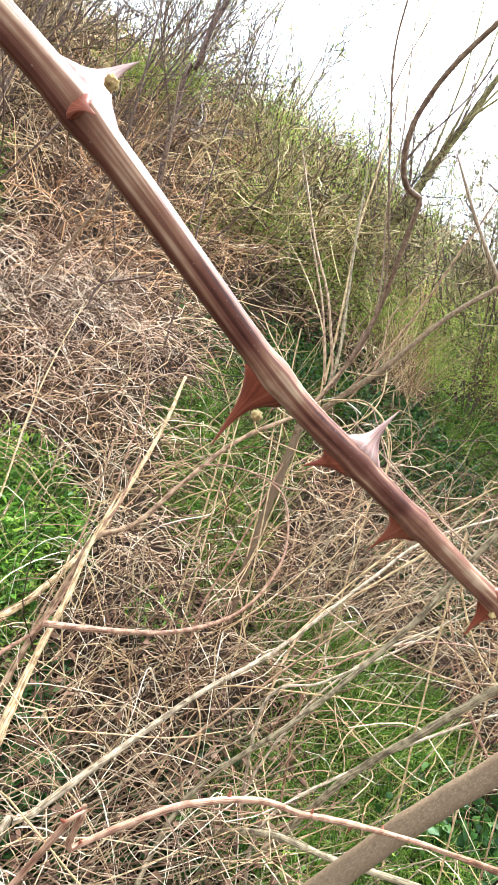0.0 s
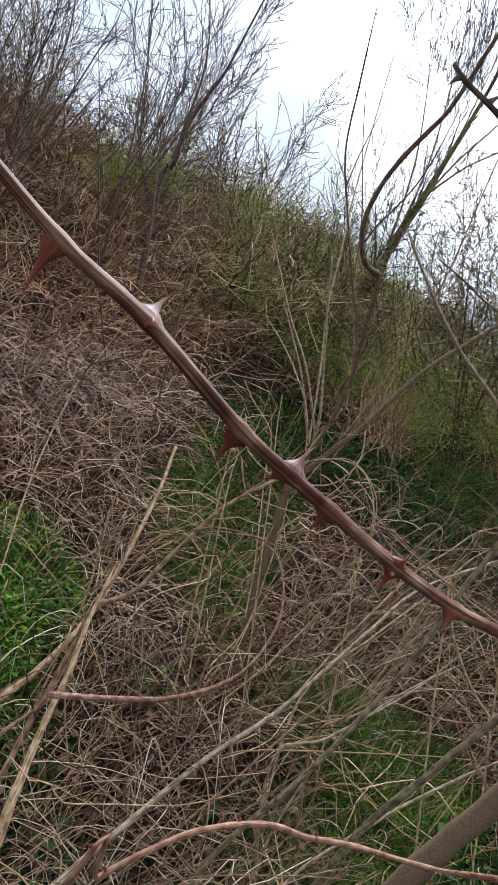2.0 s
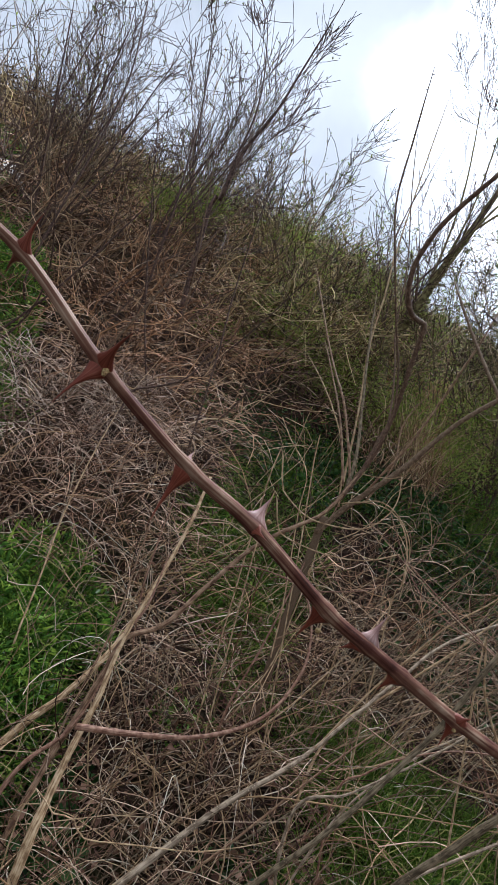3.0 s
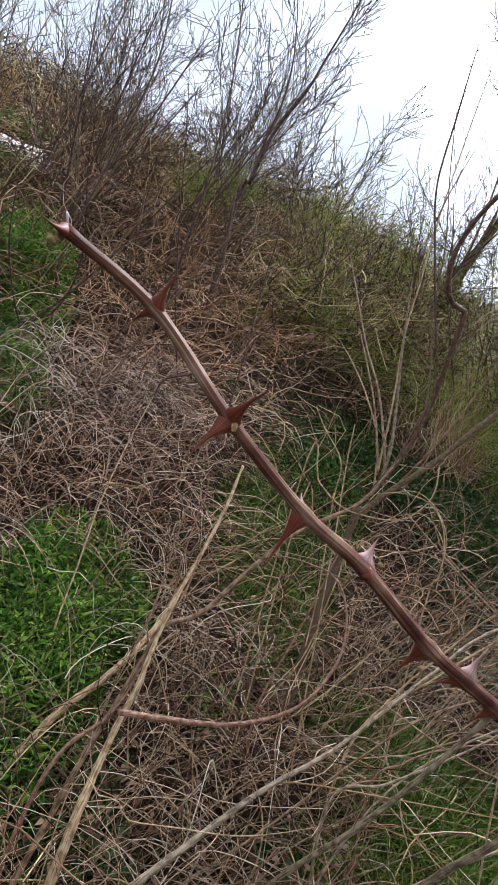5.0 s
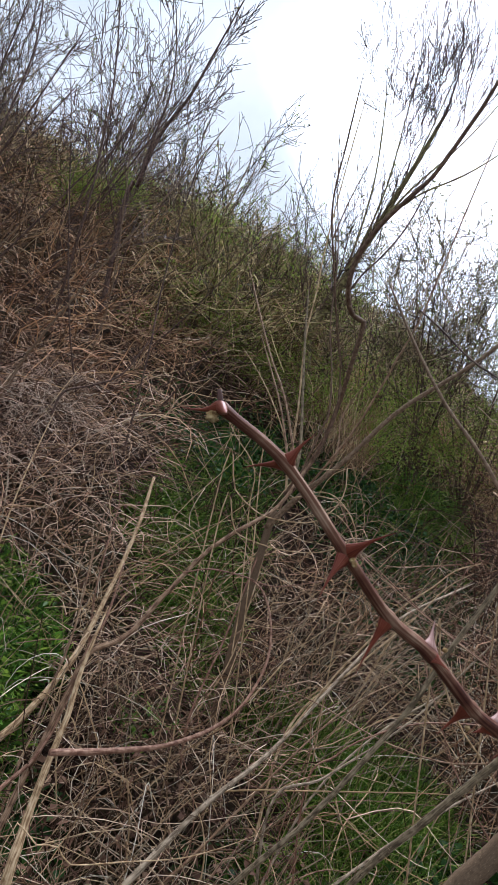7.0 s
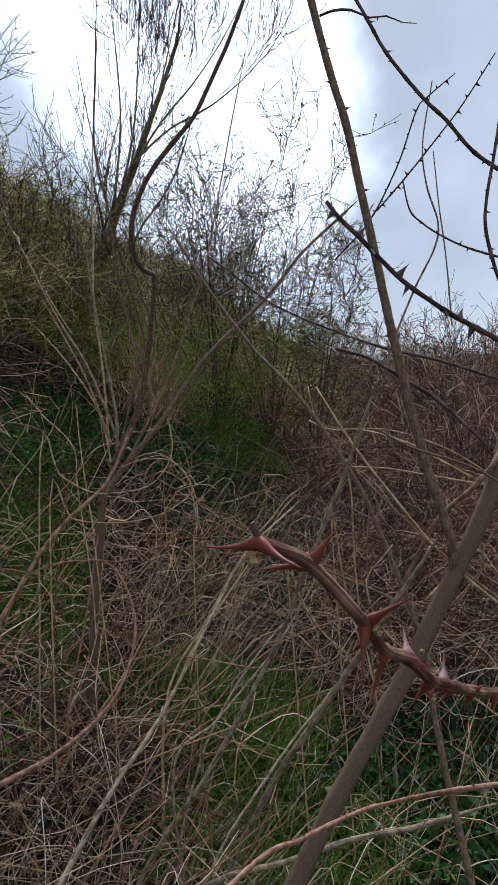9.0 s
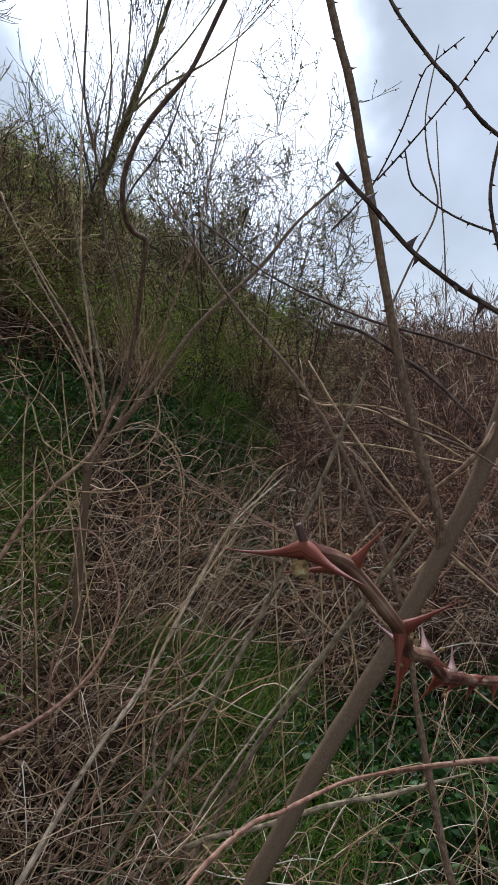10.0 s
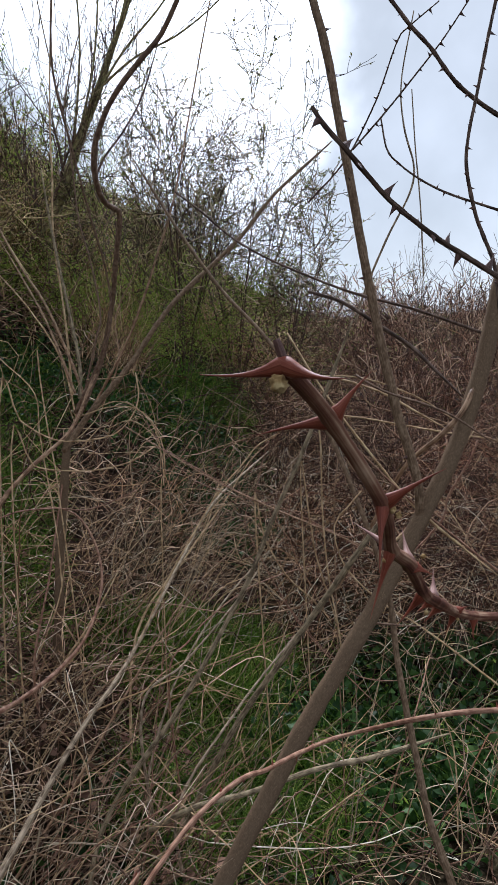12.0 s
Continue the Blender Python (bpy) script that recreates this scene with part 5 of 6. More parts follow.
for pts, s in ((twin_a, 13), (twin_b, 14), (twin_c, 15)):
    cane("shoot", "slender upright pale brown shoot", pts, M_brown if s < 15 else M_olive, knots=0.18, knot_gap=0.09, seed=s, parent=shrub, thorns=0.06, thorn_size=0.008, thorn_mesh=BUD_POINT, point="bud")
for k, pts in enumerate((fan_a, fan_b, fan_c, fan_e, fan_f)):
    cane("shoot", "", pts, (M_pale, M_mauve, M_brown, M_pale, M_brown)[k], knots=0.18, knot_gap=0.08, seed=140 + k, parent=shrub, sides=6, thorns=0.075, thorn_size=0.008, thorn_mesh=BUD_POINT, point="bud")
cane("dry_tendril", "thin curling dry tendril among the shoots", fan_d, M_pale, "tendril", knots=0, seed=149, group="dry tendrils")
hooked = cane("hooked_cane", "dark brown cane with a sharp hook halfway up", hook_low[:-1] + hook_up, M_mauve, "cane", knots=0.08, knot_gap=0.11, thorns=0.16, thorn_size=0.012, sides=10, seed=16)
cane("side_twig", "thin dark side twig", hook_side, M_dark, parent=hooked, seed=17, thorns=0.07, thorn_size=0.007)
cane("leaning_cane", "long pale grey cane leaning across the sapling", list(reversed(long_pale)), M_limb, "cane", knots=0.12, knot_gap=0.11, seed=18, thorns=0.075, thorn_size=0.009, thorn_mesh=BUD_POINT, point="bud")
prickly = cane("thorny_shoot", "tall thin dark shoot with small prickles", tall_sapling, M_mauve, "shoot", thorns=0.075, thorn_size=0.009, seed=19)
cane("side_twig", "", sapling_side, M_mauve, parent=prickly, seed=20, thorns=0.07, thorn_size=0.006)
cane("limb", "tall straight brown limb with scattered thorns", tall_thorny, M_limb, parent=trunk, thorns=0.10, thorn_size=0.02, knots=0.06, knot_gap=0.14, sides=10, seed=21)
cane("side_twig", "short dark thorny twig", tall_side, M_dark, parent=trunk, thorns=0.022, thorn_size=0.009, seed=22)
cane("thorny_branch", "dark near branch with large sharp thorns", near_thorny, M_dark, "branch", thorns=0.025, thorn_size=0.016, sides=10, step=0.006, seed=23, knot_gap=0.045,
     knots=0.2)
for pts, s in ((dark_a, 24), (dark_b, 25), (dark_c, 26), (dark_d, 27), (dark_e, 28)):
    cane("thorny_branch", "dark thorny branch silhouetted against grey sky", pts, M_dark, "branch", thorns=0.038, thorn_size=0.016, knots=0.2, knot_gap=0.045, seed=s, step=0.012,
         group="thorny branches")
for pts, s in ((wavy, 29), (wavy_b, 30)):
    cane("wavy_twig", "thin wavy grey twig without thorns", pts, M_grey, "twig", seed=s, group="bare twigs")
cane("low_branch", "long thin dark branch crossing the thicket", dark_low, M_dark, "branch", seed=31, thorns=0.12, thorn_size=0.01)
cane("branch", "short dark branch end", dark_low_b, M_dark, parent=trunk, seed=32)
cane("brace_branch", "slim brown branch crossing behind the sapling trunk", brace, M_brown, "branch", seed=33)
for pts, s in ((straw_a, 34), (straw_b, 35), (straw_c, 36), (straw_d, 37), (twig_dark_r, 38)):
    cane("dry_cane", "thin dry tan cane hooked through the sapling", pts, M_pale if s != 38 else M_mauve, "cane", seed=s, group="dry canes")
cane("fallen_stem", "pale greenish stem lying over the grass", low_green, M_olive, "stem", seed=40, root=(-0.1, 1.45))
cane("spur", "short cut spur", spur, M_mauve, parent=trunk, seed=41)
cane("left_cane", "pale woody cane leaning over the green bank", left_pair_a, M_pale, "cane", seed=42, root=(-0.62, 0.95), group="bank canes")
cane("left_cane", "thin tan cane leaning over the green bank", left_pair_b, M_red, "cane", seed=43, root=(-0.8, 1.1), group="bank canes")
cane("white_stalk", "thin bleached white grass stalk lying across brambles", white_straw, M_pale, "stalk", knots=0, seed=44, root=(-0.62, 1.0))
for pts, s in ((loop_a, 45), (loop_b, 46), (loop_c, 47), (arc_red, 48), (twist_pale, 49), (green_arch, 50)):
    cane("dry_tendril", "thin curling dry tendril among the shoots", pts, M_pale if s != 48 else M_red, "tendril", knots=0, seed=s, group="dry tendrils")
for k, pts in enumerate((lean_a, lean_b, lean_c, lean_d, lean_e, lean_f, lean_g, lean_h, lean_i, lean_j, lean_k, lean_l, lean_m, lean_n, lean_o)):
    cane("leaning_stalk", "long thin dry stalk leaning over the tangle", pts, (M_pale, M_brown, M_grey, M_red)[k % 4], "stalk", seed=80 + k, sides=6, group="leaning stalks",
         root=pts[0][:2] if pts[0][2] > float(height(*pts[0][:2])) else None)
for k, pts in enumerate((thin_a, thin_b, thin_c, thin_d, thin_e, thin_f, thin_g, thin_h, thin_i, thin_j, thin_k, thin_l, thin_m, thin_n, thin_o, thin_p)):
    cane("bent_stem", "thin bent dry bramble stem crossing the tangle", pts, (M_pale, M_red, M_brown)[k % 3], "stem", seed=120 + k, sides=6, knot_gap=0.05, thorns=0.11 if k % 3 == 1 else 0.0,
         thorn_size=0.006, group="bent stems")
arc_a = [(0.063, 2.000, 1.350, 0.0024), (0.141, 1.980, 1.369, 0.0024), (0.225, 1.950, 1.362, 0.0024), (0.280, 1.920, 1.312, 0.0024), (0.307, 1.900, 1.217, 0.0024), (0.299, 1.880, 1.117, 0.0024), (0.267, 1.860, 1.000, 0.0024)]
arc_b = [(-0.057, 2.100, 1.587, 0.0024), (-0.063, 2.080, 1.469, 0.0024), (-0.063, 2.050, 1.310, 0.0024), (-0.062, 2.000, 1.195, 0.0024), (-0.064, 1.950, 1.084, 0.0024)]
arc_c = [(-0.188, 1.800, 1.311, 0.0024), (-0.135, 1.800, 1.239, 0.0024), (-0.042, 1.820, 1.202, 0.0024), (0.064, 1.840, 1.183, 0.0024), (0.177, 1.860, 1.188, 0.0024), (0.280, 1.900, 1.221, 0.0024)]
arc_d = [(-0.199, 1.900, 1.451, 0.0024), (-0.152, 1.900, 1.372, 0.0024), (-0.075, 1.900, 1.305, 0.0024), (0.003, 1.900, 1.280, 0.0024), (0.139, 1.920, 1.280, 0.0024), (0.222, 1.950, 1.336, 0.0024), (0.255, 1.970, 1.402, 0.0024), (0.260, 2.000, 1.482, 0.0024)]
arc_e = [(0.275, 1.700, 1.238, 0.0020), (0.353, 1.650, 1.175, 0.0020), (0.497, 1.600, 1.069, 0.0020), (0.640, 1.550, 0.983, 0.0020), (0.807, 1.500, 0.891, 0.0020), (0.934, 1.450, 0.805, 0.0020)]
for k, (pts, foot) in enumerate(((arc_a[::-1], (0.2, 1.85)), (arc_b[::-1], (-0.08, 1.85)), (arc_c, (-0.3, 1.75)), (arc_d, (-0.35, 1.85)), (arc_e[::-1], (1.0, 1.4)))):
    cane("dry_tendril", "pale dry tendril arching across the shrub's foot", pts, (M_pale, M_pale, M_pale, M_pale, M_red)[k], "tendril", knots=0.1, knot_gap=0.06, seed=170 + k, sides=6, root=foot, group="dry tendrils")
cane("pale_shoot", "slim pale shoot rising from the dry tangle", pale_fork, M_pale, "shoot", seed=51, root=(0.0, 1.6), thorns=0.07, thorn_size=0.008, thorn_mesh=BUD_POINT, point="bud")
cane("thin_sapling", "thin dark sapling curving up from the slope", long_thin, M_twig, "sapling", seed=52)
cane("thin_sapling", "bent dark twig reaching over the slope", long_thin_b, M_twig, "sapling", seed=53)


for k, pts in enumerate(NEAR_STALKS):
    cane("dead_stalk", "thin straight dead stalk leaning out of dry grass", pts, (M_pale, M_brown, M_grey, M_olive, M_red)[k % 5], "stalk", seed=600 + k, sides=6, step=0.06, knots=0.15, knot_gap=0.09,
         group="leaning dead stalks")


for k, pts in enumerate(NEAR_BRAMBLES):
    cane("bramble_stalk", "thin brown bramble stalk arching over dry grass", pts, (M_mauve, M_pale, M_red, M_limb)[k % 4], "stalk", seed=1000 + k, sides=6, step=0.05, knots=0.12, knot_gap=0.07,
         group="arching bramble stalks")


def scrub_stems():
    """Long woody stems that rise and lean out of the hillside scrub, some straight and dark, some pale and arching."""
    for k in range(230):
        own = np.random.default_rng(2000 + k)
        arch = k % 3 == 0
        x, y = own.uniform(-4.6, 0.4), own.uniform(3.3, 7.6)
        if x > -0.9 and y < 5.6:
            continue
        z = float(height(x, y)) - 0.03
        ln = own.uniform(0.9, 1.8) if arch else own.uniform(1.1, 2.3)
        d = unit(np.array([own.normal(0.1, 0.7), own.normal(-0.2, 0.3), 0.9]) if arch else np.array([own.normal(0.55, 0.3), own.normal(0, 0.25), own.normal(0.85, 0.12)]))
        sag = own.uniform(0.5, 1.0) if arch else own.uniform(-0.05, 0.2)
        turn = own.normal(0, 0.05, 3)
        r = own.uniform(0.0035, 0.0065) if arch else own.uniform(0.005, 0.010)
        pts = []
        for u in np.linspace(0, 1, 7):
            q = np.array([x, y, z]) + d * ln * u + turn * ln * math.sin(4.5 * u)
            pts.append((q[0], q[1], max(q[2] - sag * ln * u * u, float(height(q[0], q[1])) + 0.02 * u), r * (1 - 0.75 * u)))
        cane("scrub_stem", "pale dry stem arching out of hillside scrub" if arch else "dark woody stem leaning out of hillside scrub", pts, (M_pale, M_brown, M_red)[k % 9 // 3] if arch else (M_twig, M_limb, M_twig, M_mauve)[k % 4],
             "stem", knots=0.1, knot_gap=0.14, sides=6, step=0.1, seed=2300 + k, group="pale hillside stems" if arch else "dark hillside stems")


scrub_stems()


def hollow_stems():
    """Slim upright stems, dark or pale, standing in the bushes past the hollow."""
    for k in range(220):
        own = np.random.default_rng(5000 + k)
        az, y = own.uniform(-0.05, 0.62) if k < 150 else own.uniform(0.5, 0.86), own.uniform(3.3, 6.4)
        x = y * math.tan(az)
        z = float(height(x, y)) - 0.03
        ln, r = own.uniform(0.55, 1.15) * (0.6 + 0.1 * y), own.uniform(0.0017, 0.0034) * (0.5 + 0.2 * y)
        d = unit(np.array([own.normal(0.22, 0.38), own.normal(-0.1, 0.3), 1.0]))
        sag, turn = own.uniform(-0.05, 0.3), own.normal(0, 0.04, 3)
        pts = []
        for u in np.linspace(0, 1, 6):
            q = np.array([x, y, z]) + d * ln * u + turn * ln * math.sin(4.5 * u)
            pts.append((q[0], q[1], q[2] - sag * ln * u * u, r * (1 - 0.7 * u)))
        pale = k % 5 in (0, 3)
        cane("hollow_stem", "slim pale stem standing in bushes past the hollow" if pale else "slim dark stem standing in bushes past the hollow", pts, (M_pale, M_grey)[k % 2] if pale else (M_twig, M_dark, M_mauve)[k % 3],
             "stem", knots=0.1, knot_gap=0.12, sides=6, step=0.08, seed=5300 + k, group="pale hollow stems" if pale else "dark hollow stems")


hollow_stems()


def hollow_arches():
    """Wiry stems arching over the green hollow."""
    for k in range(150):
        own = np.random.default_rng(6000 + k)
        az, r = own.uniform(0.06, 0.62), own.uniform(2.9, 5.4)
        x, y = r * math.sin(az), r * math.cos(az)
        z = float(height(x, y)) - 0.02
        d = unit(np.array([own.normal(0.35, 0.8), own.normal(-0.1, 0.35), own.uniform(0.5, 1.3)]))
        ln, sag, thick = own.uniform(0.6, 1.3), own.uniform(0.3, 1.0), own.uniform(0.0022, 0.0045) * (0.45 + 0.15 * r)
        turn = own.normal(0, 0.06, 3)
        pts = []
        for u in np.linspace(0, 1, 8):
            q = np.array([x, y, z]) + d * ln * u + turn * ln * math.sin(5.5 * u)
            pts.append((q[0], q[1], max(q[2] - sag * ln * u * u, float(height(q[0], q[1])) + 0.03 * u), thick * (1 - 0.65 * u)))
        pale = k % 3 == 0
        cane("wiry_stem", "wiry pale stem arching over the green hollow" if pale else "wiry dark stem arching over the green hollow", pts, (M_pale, M_grey)[k % 2] if pale else (M_twig, M_mauve, M_limb)[k % 7 % 3],
             "stem", knots=0.12, knot_gap=0.09, sides=6, step=0.06, seed=6300 + k, group="pale wiry stems" if pale else "dark wiry stems")


hollow_arches()


def pale_straws():
    """Thin straight straws that lean one way beside the shrub."""
    for k in range(100):
        own = np.random.default_rng(3000 + k)
        x, y = own.uniform(-0.2, 1.1), own.uniform(2.0, 3.3)
        d = unit(np.array([own.normal(0.55, 0.28), own.normal(0.1, 0.25), own.normal(0.8, 0.16)])) * own.uniform(0.45, 1.05)
        z, r = float(height(x, y)) - 0.02, own.uniform(0.001, 0.0018)
        bend = own.normal(0, 0.03, 3)
        pts = [(x + d[0] * u + bend[0] * u * (1 - u) * 3, y + d[1] * u + bend[1] * u * (1 - u) * 3, z + d[2] * u - 0.08 * u * u, r * (1 - 0.5 * u)) for u in (0, 0.33, 0.66, 1)]
        cane("straw", "thin straight pale straw leaning beside the shrub", pts, (M_pale, M_grey, M_brown)[k % 3], "stalk", knots=0.1, knot_gap=0.1, sides=5, step=0.1, seed=3200 + k, group="pale leaning straws")


pale_straws()


def dry_shoots():
    """Pale parallel shoots fanning up behind the shrub."""
    for k in range(54):
        own = np.random.default_rng(300 + k)
        bx, by = 0.35 + own.normal(0, 0.28), 2.55 + own.normal(0, 0.35)
        ln = own.uniform(0.5, 1.25)
        az, el = radians(own.normal(58, 12)), radians(own.normal(47, 9))
        tip = Vector((math.sin(az) * math.cos(el), 0.35 * math.cos(az), math.sin(el))) * ln
        z = float(height(bx, by)) - 0.02
        r = own.uniform(0.0014, 0.003)
        pts = [(bx, by, z, r), (bx + tip.x * 0.35, by + tip.y * 0.35, z + tip.z * 0.40, r * 0.9), (bx + tip.x * 0.7, by + tip.y * 0.7, z + tip.z * 0.75, r * 0.7),
               (bx + tip.x, by + tip.y, z + tip.z * own.uniform(0.85, 1.0), r * 0.35)]
        cane("dry_shoot", "slim pale dry shoot leaning among many others", pts, (M_pale, M_grey, M_olive)[k % 3], "shoot", knots=0.1, knot_gap=0.1, sides=5, step=0.08, seed=400 + k,
             group="pale dry shoots")


dry_shoots()


# ---- trees ----
def limbs(start, heading, length, radius, level, own, out, spread, up):
    """Grows branching twigs; every one is a row of five points with radii."""
    p, d = np.array(start, float), unit(np.array(heading, float))
    line, rad = [p.copy()], [radius]
    for i in range(5):
        d = unit(d + own.normal(0, 0.10, 3) + np.array([0, 0, up]))
        p = p + d * length / 5
        line.append(p.copy())
        rad.append(radius * (1 - 0.14 * (i + 1)))
        if level > 0 and i >= 1:
            if own.random() < 0.85:
                side = unit(d + own.normal(0, spread * (1.0 if level > 1 else 1.35), 3))
                limbs(p, side, length * own.uniform(0.5, 0.85), radius * (0.80 - 0.13 * i) * 0.7, level - 1, own, out, spread, up)
    out.append((line, rad))


def tree(name, label, stems, trunk_mat, twig_mat, seed, length=1.1, levels=2, spread=0.45, up=0.08, every=4, buds=0, bud_mat=None, bud_size=0.02, root=None, thin=0.5, fine=0.00023):
    own = np.random.default_rng(seed)
    base = new(name)
    sx, sy = root if root else stems[0][0][:2]
    base.location = (sx, sy, float(height(sx, sy)))
    back = -np.array(base.location)
    out = []
    for k, pts in enumerate(stems):
        pts = [tuple(q) for q in pts]
        if root and k == 0:
            pts = [(sx, sy, float(height(sx, sy)) - 0.05, pts[0][3] * 1.15)] + pts
        line = spline(pts, 0.12)
        v, f, uv = skin(line, 8, 0.03, 0.05, 0.3, 0.04, seed + k)
        child("trunk" if k == 0 else "limb", mesh_of("trunk", v + back, f, trunk_mat, uv), base)
        for i in range(len(line) // 4, len(line) - 1, every):
            d = unit(line[i + 1, :3] - line[i, :3])
            u = i / len(line)
            limbs(line[i, :3], unit(d + own.normal(0, spread, 3)), length * (1.25 - u) * own.uniform(0.6, 1.1), line[i, 3] * thin, levels, own, out, spread, up)
        limbs(line[-1, :3], unit(line[-1, :3] - line[-2, :3]), length * 0.6, line[-1, 3] * 0.9, levels, own, out, spread, up)
    lines, rads = np.array([o[0] for o in out]), np.maximum(np.array([o[1] for o in out]), fine * (1.5 + sy))
    child("crown", strands("crown", lines + back, rads, 3, twig_mat), base, "bare fine twigs")
    if buds:
        pick = own.integers(0, len(lines), buds)
        at = lines[pick, own.integers(2, 6, buds)] + own.normal(0, 0.01, (buds, 3))
        o = unit(own.normal(size=(buds, 3)) + (0, 0, 0.6)) * own.uniform(0.6, 1.3, buds)[:, None] * bud_size
        child("leaves", blades("leaves", at + back, o, own.uniform(0.4, 0.7, buds) * bud_size, np.zeros(buds), bud_mat), base, "small opening buds and leaves")
    return tagged(base, label, "tree")


tree("bare_tree", "leafless forked tree leaning off the hillside", [tree_stem_b, tree_stem_c], M_twig, M_twig, 61, 0.88, 3, 0.38, 0.09, 8, thin=0.42, fine=0.00046, root=(-1.62, 4.95))
tree("bare_tree", "leafless many-twigged tree on the steep slope", [tree_stem_a], M_twig, M_twig, 62, 1.2, 3, 0.38, 0.09, 8, thin=0.45, fine=0.00046, root=(-2.6, 4.2))
tree("bare_tree", "slim leafless tree beside the forked one", [tree_stem_d], M_twig, M_twig, 63, 0.85, 3, 0.38, 0.09, 8, thin=0.45, fine=0.00046, root=(-1.95, 4.7))
tree("willow", "willow with yellow-green trunk and fine bare twigs", [willow, willow_a, willow_b, willow_c, willow_d, willow_e], M_willow, M_twig, 64, 1.25, 3, 0.30, 0.12, 3, thin=0.42, fine=0.00038, buds=500, bud_mat=M_catkin, bud_size=0.03, root=(0.55, 6.3))


def bush(x, y, tall, seed, leafy, mat, label, lean=0.15, levels=2, stalks=8, every=3, fine=0.00023, twigs=None, crown=None):
    own = np.random.default_rng(seed)
    z = float(height(x, y))
    stems = []
    for k in range(stalks):
        a, wide = own.uniform(0, 2 * math.pi), own.uniform(0.12, 0.42)
        dx, dy = math.cos(a) * wide * tall + lean * tall, math.sin(a) * wide * tall
        r = 0.007 + 0.002 * tall
        stems.append([(x, y, z - 0.05, r), (x + dx * 0.35, y + dy * 0.35, z + tall * 0.32, r * 0.8), (x + dx * 0.8, y + dy * 0.8, z + tall * own.uniform(0.55, 0.85), r * 0.45)])
    return tree("bush", label, stems, twigs or M_twig, crown or twigs or M_twig, seed, 0.42 * tall, levels, 0.5 if levels == 2 else 0.62, 0.05 if levels == 2 else 0.03, every if levels == 2 else every + 2, buds=leafy, bud_mat=mat,
                bud_size=0.018 + 0.0024 * y, thin=0.42, fine=fine)


for x, y, tall, leafy in ((0.6, 6.9, 1.2, 700), (1.2, 6.6, 2.0, 1100), (1.8, 6.3, 2.75, 2200), (2.5, 6.4, 2.9, 2600), (3.1, 6.3, 2.3, 1900), (2.3, 7.6, 2.9, 1900)):
    bush(x, y, tall, int(x * 100 + y * 10), leafy, M_catkin, "tall twiggy bush with catkins and opening buds", lean=0.02, levels=3, stalks=8 if x > 1.5 else 5, every=5 if x > 1.5 else 6, fine=0.00042, twigs=M_twig, crown=M_bushtwig)
for x, y, tall, leafy in ((0.2, 7.4, 1.6, 1200), (1.0, 8.6, 1.6, 1200), (-0.3, 7.9, 1.8, 1200)):
    bush(x, y, tall, int(x * 100 + y * 10 + 70), leafy, M_spring, "twiggy bush with fresh yellow-green leaves", fine=0.00038, twigs=M_twig, crown=M_bushtwig)
for x, y, tall, leafy in ((-3.4, 5.6, 2.2, 60), (-4.2, 7.2, 2.6, 60), (-2.6, 7.4, 2.4, 160), (-1.3, 8.2, 2.6, 420), (-0.6, 6.9, 1.7, 420), (-5.4, 6.2, 2.4, 40), (-3.0, 9.6, 2.8, 200),
                          (4.9, 5.0, 2.0, 60), (5.8, 6.6, 2.2, 60), (4.4, 8.6, 1.7, 200)):
    bush(x, y, tall, int(900 + x * 31 + y * 7), leafy, M_spring, "leafless brown bush on the hillside", twigs=M_bush, crown=M_bushtwig, fine=0.0004)
for x, y, tall, leafy in ((-3.4, 5.2, 2.6, 500), (-2.6, 6.2, 2.8, 700), (-4.3, 6.0, 2.4, 400)):
    bush(x, y, tall, int(2000 + x * 31 + y * 7), leafy, M_catkin, "tall leafless bush with many fine twigs", lean=0.25, every=6, stalks=6, fine=0.00045)


for x, y, tall in ((2.5, 3.1, 1.15), (3.3, 3.7, 1.35), (4.2, 4.6, 1.5), (5.3, 5.2, 1.6), (3.9, 3.3, 1.3), (6.6, 6.4, 1.7), (7.5, 8.5, 1.7), (9.0, 9.5, 1.9), (8.0, 7.0, 1.6), (10.5, 9.0, 1.9), (6.5, 9.0, 1.7), (5.5, 8.2, 1.5), (8.8, 11.5, 2.1), (11.5, 11.0, 2.1), (7.2, 11.6, 1.9), (10.0, 13.0, 2.2)):
    bush(x, y, tall, int(4000 + x * 31 + y * 7), 60, M_catkin, "dark leafless bramble bush above the thicket", lean=-0.1, stalks=7, every=3, fine=0.0006, twigs=M_mauve, crown=M_red_twig)


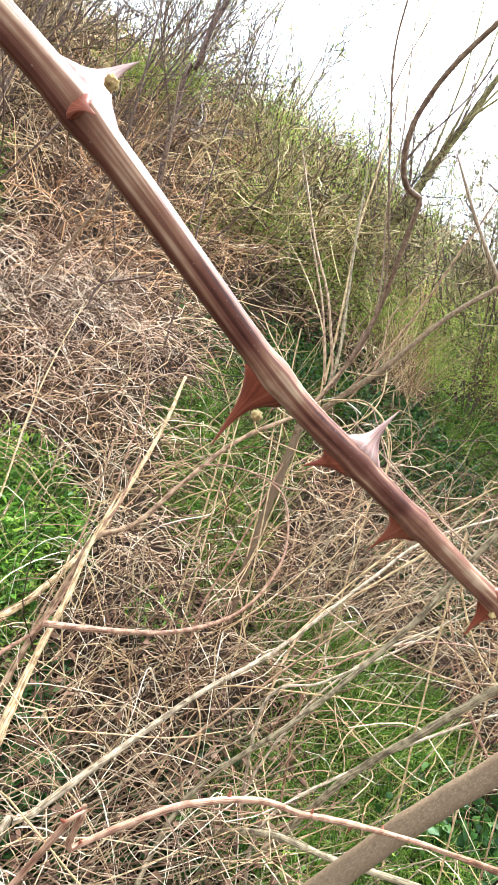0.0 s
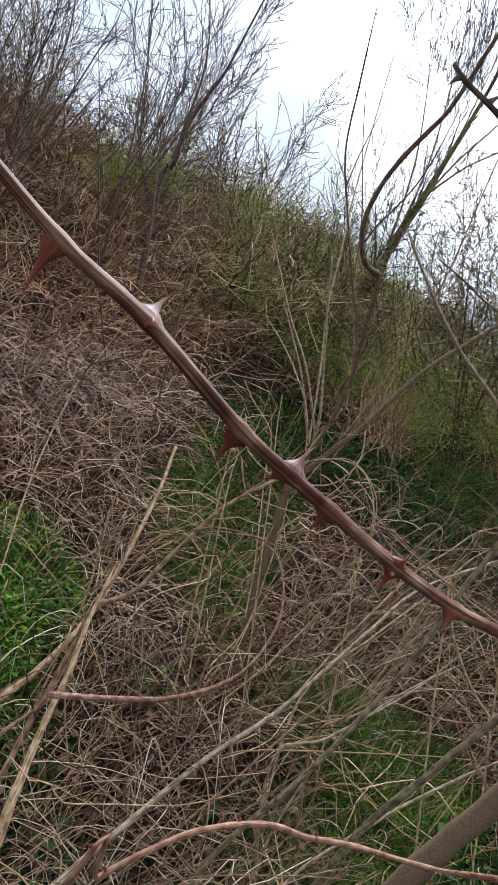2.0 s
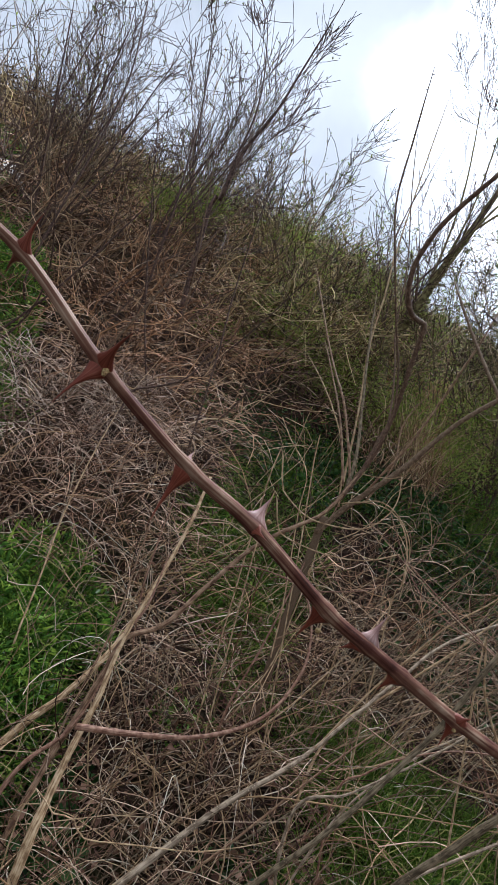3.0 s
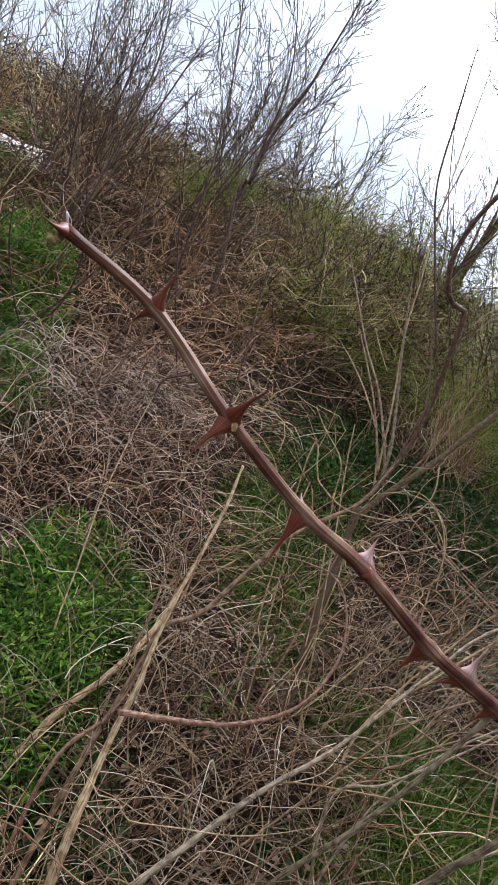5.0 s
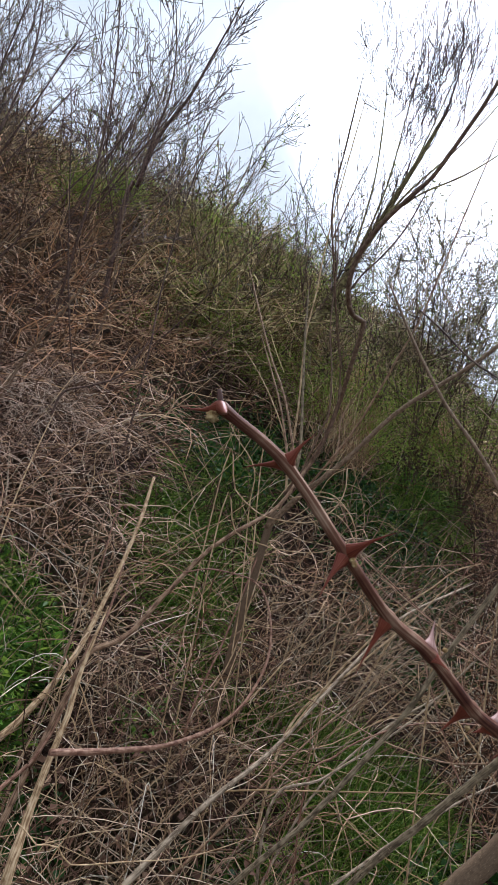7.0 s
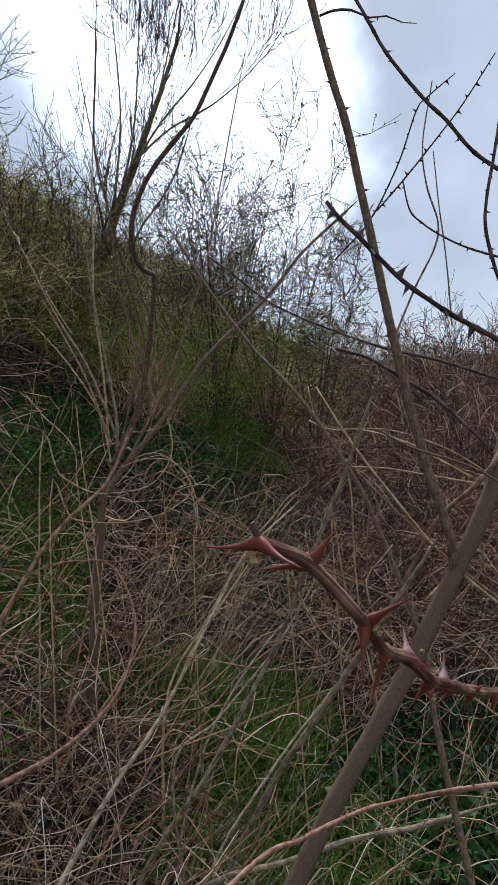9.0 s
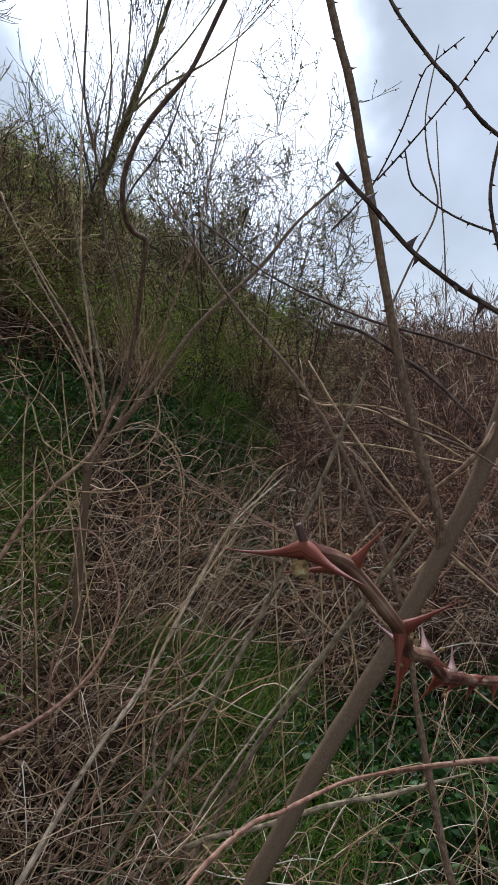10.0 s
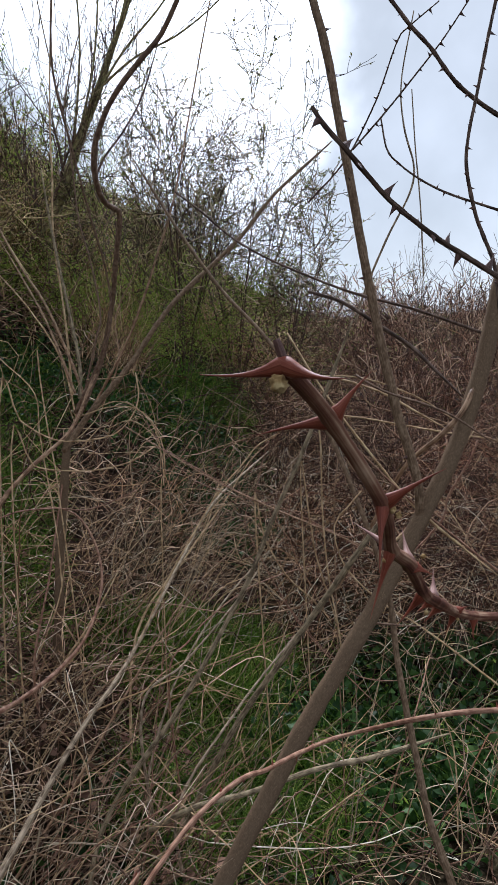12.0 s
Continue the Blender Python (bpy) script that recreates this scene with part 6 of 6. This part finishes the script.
# ---- the thorny branch in front of the camera ----
def hero_branch():
    nodes = {"tip": (-0.1357, 0.0987, 1.6155), "n1": (-0.1165, 0.1155, 1.6015), "bud": (-0.0944, 0.1275, 1.5752), "Z": (-0.0713, 0.1532, 1.5485), "A": (-0.0483, 0.1712, 1.5296), "B": (-0.0173, 0.1977, 1.4973), "C": (0.0026, 0.2129, 1.4810), "D": (0.0210, 0.2266, 1.4665), "E": (0.0547, 0.2500, 1.4408), "F": (0.0882, 0.2666, 1.4198)}
    stub = (-0.1369, 0.0998, 1.6210)
    stem_points = [(-0.1357, 0.0987, 1.6155, 0.0014), (-0.1165, 0.1155, 1.6015, 0.0016), (-0.0944, 0.1275, 1.5752, 0.0018), (-0.0713, 0.1532, 1.5485, 0.0021), (-0.0483, 0.1712, 1.5296, 0.0025), (-0.0173, 0.1977, 1.4973, 0.0027), (0.0026, 0.2129, 1.4810, 0.0029), (0.0210, 0.2266, 1.4665, 0.0030), (0.0547, 0.2500, 1.4408, 0.0030), (0.0882, 0.2666, 1.4198, 0.0030), (0.1157, 0.2734, 1.4075, 0.0031), (0.1900, 0.2920, 1.3720, 0.0044), (0.3400, 0.3200, 1.2700, 0.0050), (0.5000, 0.3400, 1.0000, 0.0060), (0.5800, 0.3500, 0.5000, 0.0070), (0.6000, 0.3500, -0.0300, 0.0080)]
    thorns = [("tip", (-0.1466, 0.1075, 1.6148), 0.6), ("tip", (-0.1334, 0.0855, 1.6142), 0.6), ("n1", (-0.1280, 0.1266, 1.5987), 0.75), ("n1", (-0.1098, 0.1115, 1.6109), 0.8), ("bud", (-0.0833, 0.1184, 1.5845), 1), ("bud", (-0.1027, 0.1183, 1.5635), 1), ("Z", (-0.0810, 0.1514, 1.5285), 1.1), ("Z", (-0.0740, 0.1696, 1.5526), 1), ("A", (-0.0443, 0.1802, 1.5400), 1.35), ("A", (-0.0430, 0.1650, 1.5270), 0.15), ("B", (-0.0279, 0.2037, 1.4812), 1.25), ("C", (0.0108, 0.2221, 1.4924), 1.3), ("C", (-0.0083, 0.2122, 1.4783), 1), ("D", (0.0129, 0.2315, 1.4559), 1.2), ("E", (0.0594, 0.2453, 1.4455), 1), ("E", (0.0488, 0.2518, 1.4269), 1), ("F", (0.0826, 0.2614, 1.4062), 1)]
    buds = [("tip", (-0.0019, -0.0010, -0.0026), 0.0018), ("n1", (-0.0007, 0.0004, 0.0027), 0.0008), ("bud", (0.0018, -0.0016, -0.0011), 0.0011), ("bud", (0.0022, -0.0035, -0.0020), 0.0009), ("A", (0.0050, -0.0017, 0.0030), 0.0011), ("B", (-0.0019, -0.0033, -0.0075), 0.0013), ("Z", (-0.0040, -0.0016, -0.0026), 0.0009), ("E", (-0.0015, -0.0033, -0.0026), 0.0012)]
    line = spline(stem_points, 0.0022)
    s = np.r_[0, np.cumsum(np.linalg.norm(np.diff(line[:, :3], axis=0), axis=1))]
    for x, y, z in nodes.values():
        i = int(np.argmin(np.linalg.norm(line[:, :3] - (x, y, z), axis=1)))
        line[:, 3] *= 1 + 0.22 * np.exp(-((s - s[i]) / 0.0035) ** 2)
    v, f, uv = skin(line, 24, 0.055, 0, 1, 0.014, 5)
    uv = uv * (1.0, 0.6)
    top = tagged(new("thorny_twig", mesh_of("thorny_twig", v, f, M_hero, uv)), "maroon-brown ridged twig with paired red thorns", "twig")
    ax = Vector(stub) - Vector(nodes["tip"])
    stub_line = np.array([(*(Vector(nodes["tip"]) + ax * u * 0.8), 0.00085 - 0.0003 * u) for u in np.linspace(0, 1, 7)])
    v, f, uv = skin(stub_line, 10, 0.06, 0, 1, 0.05, 6)
    child("stub", mesh_of("stub", v, f, M_thorn_dark, uv), top, "dry dark broken end")
    for foot, tip, wide in thorns:
        c = Vector(nodes[foot])
        i = int(np.argmin(np.linalg.norm(line[:, :3] - np.array(c), axis=1)))
        along = Vector(line[i + 2, :3] - line[i - 2, :3]).normalized()
        tip = c + (Vector(tip) - c) * 1.06
        reach = tip - c
        out = (reach - along * reach.dot(along)).normalized()
        side = along.cross(out).normalized()
        r = line[i, 3]
        start = c.copy()
        inner = min(0.5, r * 0.85 / max(reach.dot(out), 1e-4))
        bow = Vector((0, 0, 0)) - along * 0.0006
        rings, sides = 14, 12
        tv, tu = [], []
        for a in range(rings):
            u = a / (rings - 1)
            mid = start.lerp(tip, u) + bow * math.sin(u * math.pi) * 1.4
            s_u = max(0.0, (u - inner) / (1 - inner))
            w = (1 - s_u) ** 1.15
            wide_a = r * (0.36 * w + 1.15 * (1 - s_u) ** 5) * wide + 0.00022 * (1 - s_u) + 0.00006
            thin_a = r * (0.26 * w + 0.40 * (1 - s_u) ** 4) + 0.0002 * (1 - s_u) + 0.00006
            ax = (tip - start).normalized()
            q1 = along
            q2 = ax.cross(along).normalized()
            for b in range(sides):
                g = 2 * math.pi * b / sides
                tv.append(mid + q1 * wide_a * math.cos(g) + q2 * thin_a * math.sin(g))
                tu.append((abs(b / 6 - 1), u * 0.012))
        tf = [(a * sides + b, a * sides + (b + 1) % sides, (a + 1) * sides + (b + 1) % sides, (a + 1) * sides + b) for a in range(rings - 1) for b in range(sides)]
        # three of the upward thorns take the paler colour
        pale_hue = wide > 1.28 or (foot == "Z" and wide == 1)
        child("thorn", mesh_of("thorn", np.array(tv), tf, M_thorn_pale if pale_hue else M_thorn, tu), top, "pale pinkish thorn" if pale_hue else "dark red-brown thorn")
    for foot, off, size in buds:
        own = np.random.default_rng(len(foot) + int(size * 1e5))
        bm = bmesh.new()
        b = bmesh.ops.create_icosphere(bm, subdivisions=3, radius=size * 0.8)
        shift = Vector(own.normal(0, 5, 3))
        for q in b['verts']:
            d = q.co.normalized()
            q.co = q.co * (1 + 0.55 * noise.noise(d * 2.2 + shift) + 0.35 * noise.noise(d * 5.5 + shift)) + Vector(nodes[foot]) + Vector(off)
        me = bpy.data.meshes.new("bud")
        bm.to_mesh(me)
        bm.free()
        me.materials.append(M_bud)
        me.polygons.foreach_set("use_smooth", np.ones(len(me.polygons), bool))
        child("bud", me, top, "crumbly pale yellow bud")


hero_branch()
